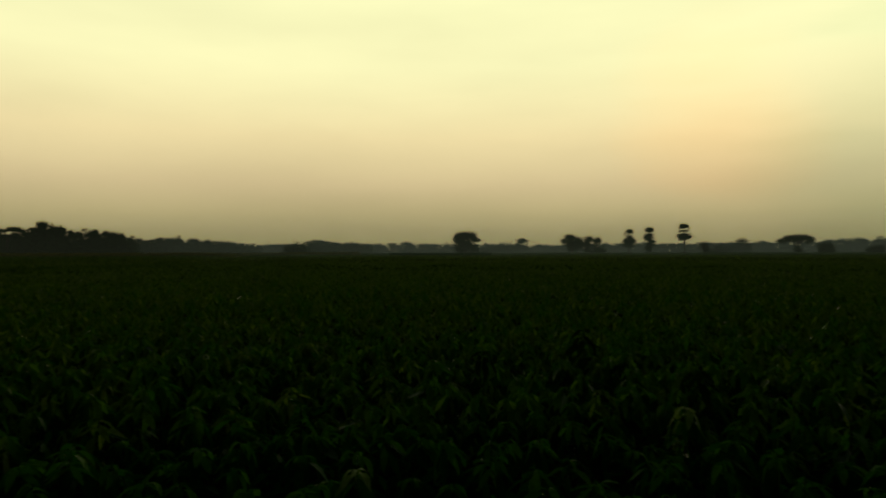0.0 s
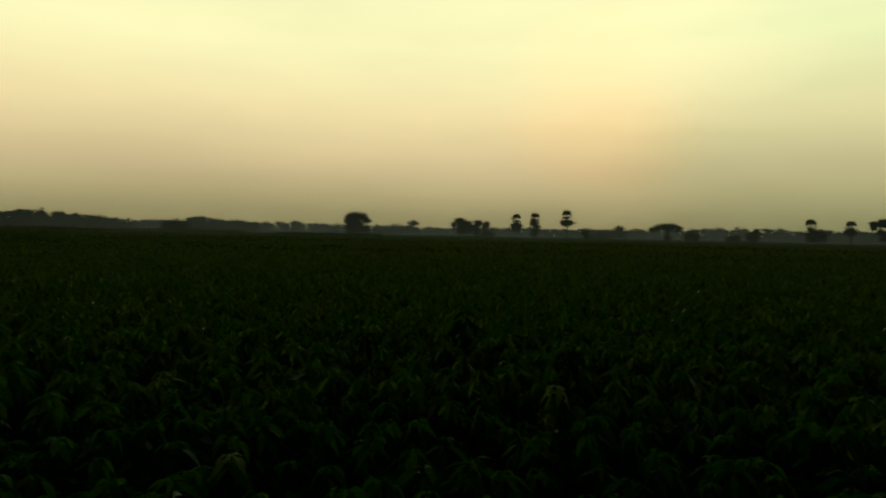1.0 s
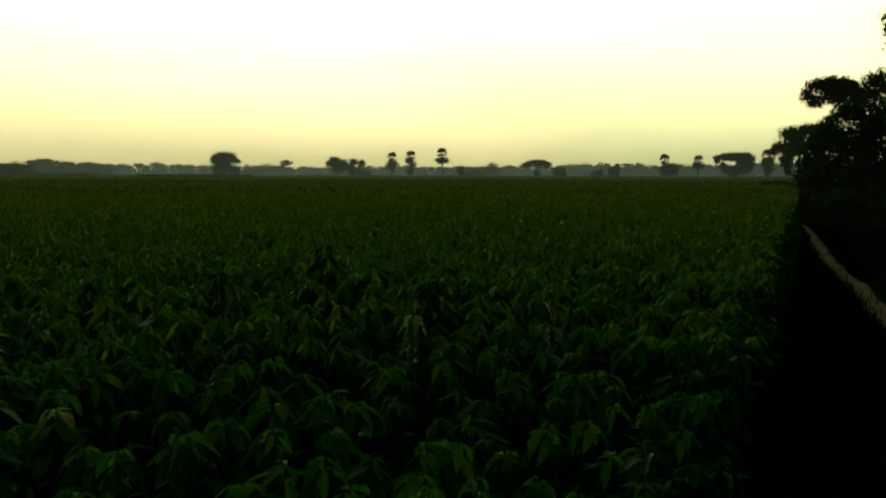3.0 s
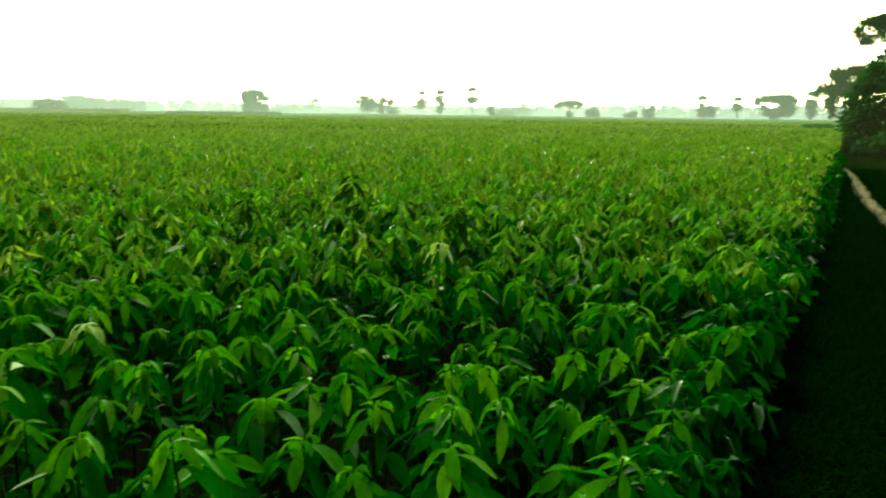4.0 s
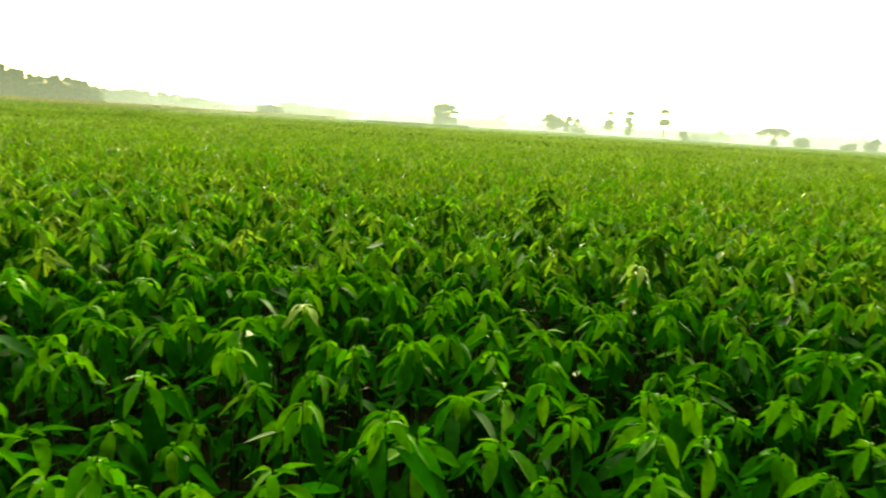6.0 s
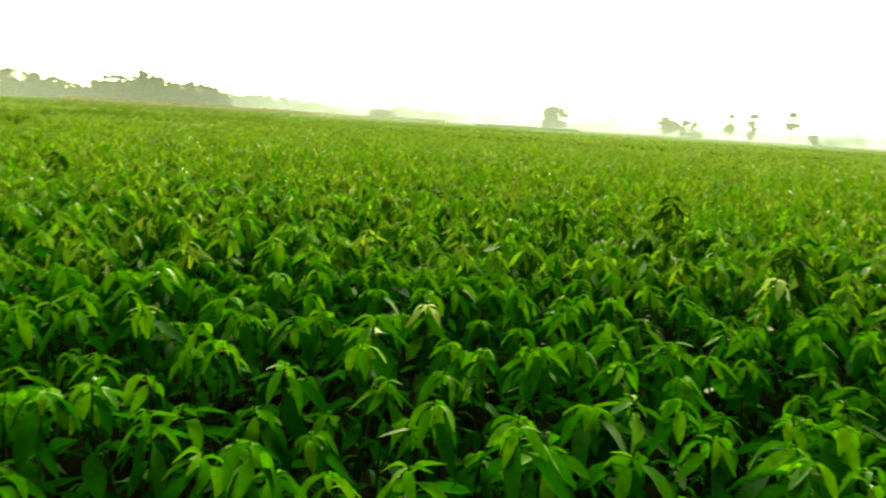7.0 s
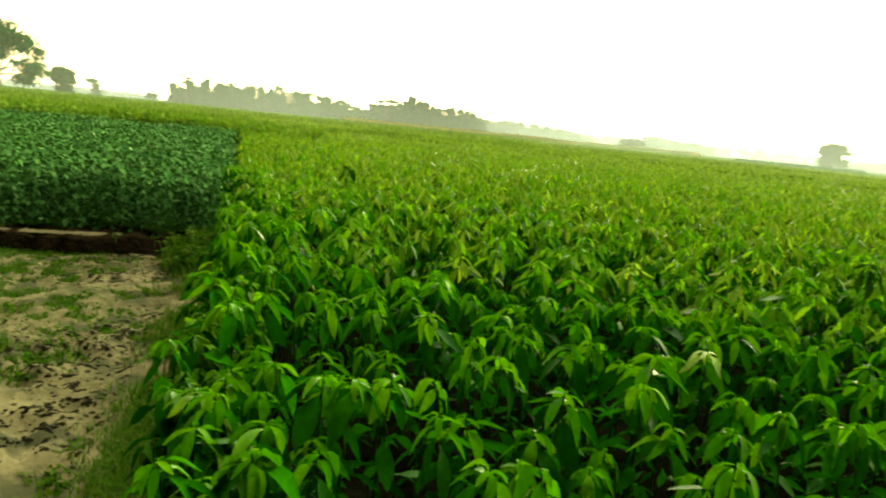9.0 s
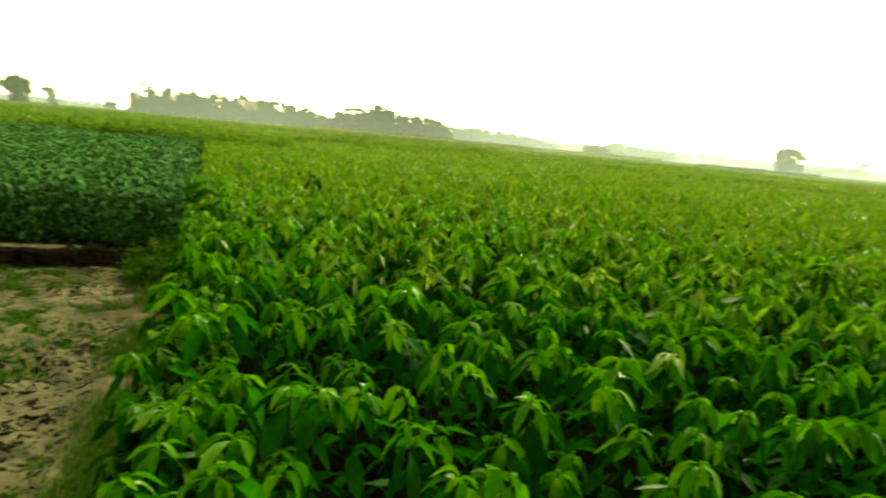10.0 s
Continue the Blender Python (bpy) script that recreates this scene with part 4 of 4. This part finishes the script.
    tree("broadleaf_tree", x, y, 8.5, 0.34, blobs, 11000, 0.22, "tall tree with a high open crown and long bare trunk", seed=5, limbs=9)
    x, y = at(-45.6, 105)
    blobs = [(-2.2, 0, 22.0, 1.2, 1.2, 1.0), (-1.6, 0, 20.4, 1.5, 1.5, 1.1), (-0.6, 0, 23.0, 1.8, 1.8, 1.2), (-1.0, 0, 18.4, 1.6, 1.6, 1.2), (0.8, 0, 21.2, 2.2, 2.2, 1.8), (0.6, 0, 16.4, 2.0, 2.0, 1.6), (2.0, 0, 18.6, 2.0, 2.0, 1.6)]
    tree("broadleaf_tree", x, y, 15.0, 0.4, blobs, 8000, 0.24, "tallest tree of the clump with a ragged crown", seed=11, limbs=7)
    for az, d, w, h, sd in ((-39.7, 33.2, 0.7, 0.42, 7), (-41.2, 32.6, 1.0, 0.5, 8), (-43.0, 32.0, 1.2, 0.55, 9), (-45.0, 31.5, 1.4, 0.6, 10)):
        x, y = at(az, d)
        tree("bush", x, y, 0.25, 0.05, crown_of(rng, 0, h, w, h, 6), 2600, 0.09, "low dark bush at the foot of the trees", "bush", seed=sd)
    # lone trees over the plain
    x, y = at(7.78, 300)
    tree("broadleaf_tree", x, y, 4.0, 0.5, [(-0.5, 0, 5.3, 4.2, 4.2, 3.7), (-3.1, 0, 7.6, 2.3, 2.3, 2.2), (2.6, 0, 8.7, 2.3, 2.3, 1.4), (4.9, 0, 6.8, 1.8, 1.8, 1.0), (3.9, 0, 2.9, 2.1, 2.1, 1.5), (-0.3, 0, 9.3, 2.3, 2.3, 1.3), (-2.6, 0, 2.9, 2.1, 2.1, 2.1)],
         5200, 0.42, "lone dark round-crowned tree on the plain", seed=12, leaf=WOOD_LEAF)
    for az, sd, count, blobs in ((-1.41, 13, 2600, [(0, 0, 6.3, 3.6, 3.6, 1.6), (-3.5, 0, 5.8, 1.4, 1.4, 1.1), (0.7, 0, 3.7, 2.7, 2.7, 2.0), (3.0, 0, 5.3, 2.3, 2.3, 2.0), (-1.0, 0, 8.0, 2.0, 2.0, 0.9)]),
                                 (-2.83, 14, 1200, [(0.3, 0, 6.8, 1.7, 1.7, 1.4), (-1.0, 0, 4.7, 1.9, 1.9, 1.6), (-0.5, 0, 2.2, 1.6, 1.6, 1.4)]),
                                 (-3.59, 15, 1200, [(-0.2, 0, 6.2, 1.7, 1.7, 1.4), (-1.2, 0, 4.2, 1.0, 1.0, 1.0), (0.5, 0, 1.9, 2.6, 2.6, 1.4)])):
        x, y = at(az, 300)
        tree("broadleaf_tree", x, y, 3.4, 0.35, blobs, count, 0.4, "dark tree in a small clump on the plain", seed=sd, leaf=WOOD_LEAF)
    x, y = at(-18.78, 290)
    tree("rain_tree", x, y, 4.6, 0.4, [(-5.5, 0, 5.4, 1.8, 1.8, 0.8), (-3.1, 0, 6.4, 2.0, 2.0, 1.1), (-0.4, 0, 6.6, 1.9, 1.9, 1.1), (2.3, 0, 6.6, 1.9, 1.9, 1.1), (4.6, 0, 5.8, 1.5, 1.5, 0.8), (-1.3, 0, 5.2, 1.2, 1.2, 0.5), (3.5, 0, 4.9, 1.3, 1.3, 0.5), (0, 0, 1.9, 1.4, 1.4, 1.5)],
         2200, 0.4, "flat-topped umbrella-shaped tree on the plain", seed=16, leaf=WOOD_LEAF, limbs=8)
    for az, d, sd, blobs in ((-20.66, 300, 17, [(0, 0, 2.9, 2.5, 2.5, 1.4), (-1.2, 0, 1.6, 1.5, 1.5, 1.2), (1.5, 0, 1.8, 1.5, 1.5, 1.2)]), (-23.73, 300, 18, [(0, 0, 1.5, 2.3, 2.3, 1.3), (1.5, 0, 2.2, 1.4, 1.4, 1.1)]),
                             (-14.81, 420, 29, [(0.6, 0, 7.0, 3.0, 3.0, 1.7), (-1.2, 0, 4.1, 3.6, 3.6, 2.4), (3.0, 0, 3.4, 3.0, 3.0, 2.4)]), (-12.05, 330, 23, [(0, 0, 3.6, 1.5, 1.5, 1.1), (1.0, 0, 1.8, 1.0, 1.0, 1.0)]),
                             (-12.98, 340, 24, [(-2.0, 0, 1.2, 2.8, 2.8, 1.3), (2.5, 0, 2.6, 3.5, 3.5, 1.6), (5.5, 0, 2.0, 2.0, 2.0, 1.5)]), (4.17, 420, 28, [(-0.7, 0, 4.1, 5.4, 5.4, 3.0), (-6.2, 0, 2.6, 3.6, 3.6, 2.2), (5.4, 0, 3.3, 3.6, 3.6, 2.4)]),
                             (2.85, 420, 27, [(0, 0, 8.0, 3.2, 3.2, 1.5), (-2.1, 0, 5.5, 2.0, 2.0, 1.2), (2.2, 0, 3.3, 1.8, 1.8, 1.6)]), (5.7, 420, 22, [(0, 0, 2.3, 4.7, 4.7, 1.7), (-2.9, 0, 1.6, 2.2, 2.2, 1.4)]),
                             (-29.62, 287, 20, [(-0.3, 0, 4.3, 3.6, 3.6, 1.6), (-1.9, 0, 2.7, 1.9, 1.9, 1.5), (1.5, 0, 2.8, 1.7, 1.7, 1.5)]), (-25.2, 300, 19, [(-0.8, 0, 2.6, 1.8, 1.8, 1.9), (1.4, 0, 4.6, 1.3, 1.3, 0.9), (1.0, 0, 2.4, 1.2, 1.2, 1.6)]),
                             (22.5, 290, 25, [(0, 0, 3.0, 3.6, 3.6, 2.2), (-3.2, 0, 2.6, 2.2, 2.2, 1.8), (3.2, 0, 2.8, 2.4, 2.4, 1.8)]), (20.4, 340, 26, [(0, 0, 3.6, 3.0, 3.0, 2.2), (2.6, 0, 2.2, 2.0, 2.0, 1.6)])):
        x, y = at(az, d)
        tree("broadleaf_tree", x, y, blobs[0][2] * 0.8, 0.28, blobs, 1500, 0.4, "small dark tree far across the plain", seed=sd, leaf=WOOD_LEAF)
    x, y = at(-34.6, 250)
    tree("rain_tree", x, y, 5.5, 0.4, [(-5.9, 0, 7.4, 1.4, 1.4, 0.9), (-3.8, 0, 8.0, 1.6, 1.6, 1.0), (-1.4, 0, 8.2, 1.6, 1.6, 1.0), (1.0, 0, 8.0, 1.7, 1.7, 1.1), (3.1, 0, 7.9, 1.7, 1.7, 1.2), (4.1, 0, 5.3, 1.7, 1.7, 2.0),
                                       (1.8, 0, 4.1, 1.5, 1.5, 1.4), (-2.7, 0, 3.3, 1.6, 1.6, 1.5), (-0.8, 0, 2.2, 1.6, 1.6, 1.0), (-6.1, 0, 6.1, 0.9, 0.9, 0.7), (5.2, 0, 7.2, 0.8, 0.8, 1.0), (2.8, 0, 6.4, 1.6, 1.6, 1.4), (3.2, 0, 3.6, 1.7, 1.7, 1.8),
                                       (-1.0, 0, 7.0, 1.6, 1.6, 0.8), (1.2, 0, 6.4, 1.4, 1.4, 1.0), (-3.4, 0, 7.0, 1.2, 1.2, 0.7), (-4.2, 0, 5.0, 0.9, 0.9, 1.0), (0.5, 0, 3.2, 1.5, 1.5, 1.5)],
         6000, 0.36, "wide flat-crowned tree beside a denser one", seed=21, leaf=WOOD_LEAF, limbs=8)
    # big tree on the other side
    x, y = at(72.0, 120)
    blobs = [(-0.2, 0, 8.7, 2.8, 2.8, 2.2), (-3.0, 0, 8.6, 2.5, 2.5, 2.2), (2.6, 0, 7.7, 2.3, 2.3, 1.6), (-0.6, 0, 6.0, 1.9, 1.9, 1.1), (-5.9, 0, 7.7, 2.4, 2.4, 2.2), (4.1, 0, 4.2, 2.0, 2.0, 1.4), (3.1, 0, 2.4, 1.5, 1.5, 0.8),
             (-2.5, 0, 4.7, 0.8, 0.8, 0.5), (-4.2, 0, 2.7, 1.1, 1.1, 0.5), (-6.3, 0, 4.3, 1.2, 1.2, 0.9), (5.0, 0, 6.5, 0.8, 0.8, 0.9), (2.0, 0, 4.7, 0.6, 0.6, 0.35)]
    tree("broadleaf_tree", x, y, 3.4, 0.3, blobs, 9500, 0.26, "large spreading tree at the edge of the plots", seed=30, lean=(-0.5, 0), limbs=11)
    for az, d, sd, count, blobs in ((68.1, 150, 31, 2200, [(-0.3, 0, 4.9, 1.2, 1.2, 0.8), (0.1, 0, 3.3, 1.6, 1.6, 1.3), (1.2, 0, 4.2, 0.8, 0.8, 1.0), (-1.5, 0, 4.0, 0.9, 0.9, 0.9), (0.2, 0, 1.3, 1.3, 1.3, 1.1)]), (66.0, 200, 32, 700, [(0, 0, 3.1, 1.0, 1.0, 1.4), (-1.1, 0, 4.5, 1.2, 1.2, 0.6), (0.3, 0, 1.4, 1.0, 1.0, 1.2)]),
                                    (62.0, 260, 33, 500, [(-1.4, 0, 2.4, 1.1, 1.1, 1.2), (0.5, 0, 2.4, 1.1, 1.1, 1.0)]), (59.6, 262, 34, 700, [(-1.6, 0, 10.8, 1.4, 1.4, 0.6), (0.8, 0, 9.8, 1.6, 1.6, 0.8), (-1.2, 0, 8.4, 1.4, 1.4, 0.6), (1.6, 0, 7.8, 1.6, 1.6, 1.0), (-2.3, 0, 3.8, 2.0, 2.0, 1.2)]),
                                    (43.5, 230, 36, 620, [(-1.7, 0, 8.1, 1.6, 1.6, 0.6), (1.6, 0, 8.6, 1.8, 1.8, 0.6), (-1.9, 0, 6.2, 1.0, 1.0, 1.0), (3.0, 0, 8.2, 1.0, 1.0, 0.5)]), (76.0, 150, 35, 1200, [(0, 0, 3.2, 2.6, 2.6, 1.9), (-2.0, 0, 2.4, 1.8, 1.8, 1.6)])):
        x, y = at(az, d)
        tree("broadleaf_tree", x, y, blobs[0][2] * 0.75, 0.22, blobs, count, 0.36, "hazy tree at the far edge of the plots", seed=sd, leaf=WOOD_LEAF)
    # palms
    x, y = at(-6.15, 290)
    palm(x, y, 8.4, 2.7, 1, "palmyra palm with a creeper-covered trunk", 0.9, [(0, 0, 4.9, 2.5, 2.5, 1.7), (0.3, 0, 6.0, 2.0, 2.0, 1.1)])
    x, y = at(-7.8, 290)
    palm(x, y, 9.2, 2.6, 2, "palmyra palm with a ragged creeper on its trunk", 0.9, [(-0.8, 0, 7.2, 1.6, 1.6, 1.2), (0.6, 0, 5.2, 1.7, 1.7, 1.8), (-0.5, 0, 2.6, 1.5, 1.5, 1.2)])
    x, y = at(-10.55, 290)
    palm(x, y, 10.3, 2.8, 3, "tall palmyra palm with a skirt of dry fronds", 1.1, [(0, 0, 7.4, 2.6, 2.6, 1.2)])
    x, y = at(-36.9, 240)
    palm(x, y, 7.6, 2.5, 4, "creeper-covered palmyra palm near the tree clump", 1.1, [(0, 0, 5.6, 1.7, 1.7, 1.3), (0.2, 0, 3.4, 1.3, 1.3, 1.6)])
    x, y = at(-31.8, 300)
    palm(x, y, 7.6, 2.3, 5, "small palmyra palm beyond the crop", 1.0, [(0, 0, 5.4, 1.8, 1.8, 1.2)])
    x, y = at(-29.2, 285)
    palm(x, y, 7.6, 2.4, 6, "short palmyra palm rising out of a tree", 0.8)


build_trees()


# ---- far woods and haze sheets ----
def belt(name, az0, az1, dist, heights, n, size, label, seed):
    """A wood: many crowns of uneven height joined into one mass."""
    rng = np.random.default_rng(seed)
    blobs = []
    m = int(abs(az1 - az0) * dist * 0.0175 / max(2.6, dist * 0.009)) + 2
    for i in range(m):
        a = az0 + (az1 - az0) * (i + rng.uniform(-0.4, 0.4)) / m
        f = np.clip((a - az0) / (az1 - az0), 0, 1)
        h0 = float(np.interp(f, np.linspace(0, 1, len(heights)), heights)) * (1.14 + 0.08 * float(wave2(np.array(a * dist * 0.0175), np.array(0.0), 0.12, seed)))
        h, w = h0 * rng.uniform(0.86, 1.08), max(2.0, dist * 0.0085) * rng.uniform(0.8, 1.35)
        x, y = at(a, dist + rng.uniform(-8, 8))
        c, s = math.cos(radians(a)), math.sin(radians(a))
        blobs += [(x, y, h * 0.25, w * 1.5, w * 1.5, h * 0.26), (x, y, h * 0.56, w * 1.3, w * 1.3, h * 0.26)]
        for _ in range(3):
            o, k = rng.uniform(-0.9, 0.9) * w, rng.uniform(0.45, 0.75) * w
            blobs.append((x + c * o, y + s * o, h * rng.uniform(0.72, 0.9), k, k, h * rng.uniform(0.1, 0.16)))
        if rng.random() < 0.12:
            blobs.append((x, y, h * rng.uniform(1.0, 1.1), w * 0.4, w * 0.4, h * 0.06))
    v, q = foliage(rng, blobs, n, size)
    tagged(new(name, mesh_np(name, v, q, [WOOD_LEAF], smooth=False)), label, "wood", kind="stuff")



def build_far_plots():
    """Standing grass, a dry strip and a taller dark crop out on the plain."""
    rng = np.random.default_rng(23)

    def patch(name, az0, az1, r0, r1, low, high, count, size, mat_, label):
        a, r = rng.uniform(az0, az1, count), np.sqrt(rng.uniform(r0 * r0, r1 * r1, count))
        x, y = -r * np.sin(np.radians(a)), r * np.cos(np.radians(a))
        z = rng.uniform(low, high, count) + 0.12 * wave2(x, y, 0.25, 81)
        edge = np.clip(np.minimum(a - az0, az1 - a) / (0.12 * (az1 - az0)), 0, 1)
        z = np.where(rng.random(count) < edge + 0.15, z, z - 0.5)
        t = np.stack([rng.normal(0, 0.35, count), rng.normal(0, 0.35, count), np.ones(count)], -1) * (size * rng.uniform(0.6, 1.4, count))[:, None]
        w = rng.uniform(0, 6.28, count)
        side = np.stack([np.cos(w), np.sin(w), np.zeros(count)], -1) * (size * 0.35)
        c = np.stack([x, y, z], -1)
        v = np.stack([c - t, c + side, c + t, c - side], 1).reshape(-1, 3)
        tagged(new(name, mesh_np(name, v, (np.arange(count) * 4)[:, None] + np.array([[0, 1, 2, 3]]), [mat_], smooth=False)), label, "crop", kind="stuff")

    patch("standing_grass", 53.2, 98, 27, 62, 0.6, 0.8, 26000, 0.16, FIELD_GRASS, "light-green standing grass beyond the bluish crop")
    patch("standing_grass", 30, 98, 60, 180, 0.55, 0.85, 40000, 0.3, FIELD_GRASS, "light-green standing grass on distant plots")
    patch("dry_strip", 27, 47, 118, 126, 1.15, 1.4, 5000, 0.2, STRAW, "pale dry straw strip between distant plots")
    patch("dry_strip", 17, 27, 150, 160, 1.15, 1.4, 4000, 0.2, STRAW, "pale dry straw strip between distant plots")
    patch("tall_crop", 5.5, 14.5, 150, 170, 0.55, 1.05, 6000, 0.3, TREE_LEAF, "taller dark-green crop plot far out")
    patch("tall_crop", -38.6, -36.4, 60, 72, 0.45, 0.85, 900, 0.2, TREE_LEAF, "dark weedy patch near the tree clump")


build_grass()
build_footpath()
build_far_plots()
build_weed_row()
build_clods()
belt("tree_belt", 60.5, 44.6, 270, (7, 9.5, 9.2, 9.4, 9.6, 7.5, 5), 36000, 0.5, "dense wood behind the far plots", 1)
belt("tree_belt", 44.3, 34.6, 235, (7.5, 6.5, 9, 8, 7.6, 7.5, 4.5), 28000, 0.48, "dark dense wood at the edge of the plain", 2)
belt("tree_belt", 36.5, 25.5, 420, (9.5, 9.0, 8.6, 7.5, 4.0), 22000, 0.65, "hazy wood far across the plain", 3)
belt("tree_belt", 21.5, 16.0, 430, (7.5, 7.6, 7.2, 6.5, 4.5), 12000, 0.6, "hazy row of trees far across the plain", 4)
belt("tree_belt", 60.0, -8.0, 900, (12, 13, 11, 12, 10, 12, 9, 11), 64000, 1.5, "hazy woods along the horizon", 5)
belt("tree_belt", -8.0, -60.0, 800, (8, 10, 12, 11, 12, 14, 13, 14), 56000, 1.4, "hazy woods along the horizon", 6)
belt("tree_belt", 95.0, 62.0, 600, (12, 9, 8, 5, 4, 4), 14000, 1.1, "hazy woods along the horizon", 7)


# Curved upright sheet around the camera, added to put haze over the distance.
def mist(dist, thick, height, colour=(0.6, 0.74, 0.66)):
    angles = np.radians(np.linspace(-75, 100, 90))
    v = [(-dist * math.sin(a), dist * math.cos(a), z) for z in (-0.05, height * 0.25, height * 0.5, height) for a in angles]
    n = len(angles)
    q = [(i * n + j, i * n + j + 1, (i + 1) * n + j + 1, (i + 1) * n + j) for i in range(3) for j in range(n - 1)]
    ob = new("haze_sheet", mesh_np("haze_sheet", v, q, [haze_material("mist", thick, height, colour)]))
    tagged(ob, "thin curved sheet added to stand in for distant haze", "mist", kind="stuff")


# Near sheets are tinted yellow-green to lighten the middle of the field.
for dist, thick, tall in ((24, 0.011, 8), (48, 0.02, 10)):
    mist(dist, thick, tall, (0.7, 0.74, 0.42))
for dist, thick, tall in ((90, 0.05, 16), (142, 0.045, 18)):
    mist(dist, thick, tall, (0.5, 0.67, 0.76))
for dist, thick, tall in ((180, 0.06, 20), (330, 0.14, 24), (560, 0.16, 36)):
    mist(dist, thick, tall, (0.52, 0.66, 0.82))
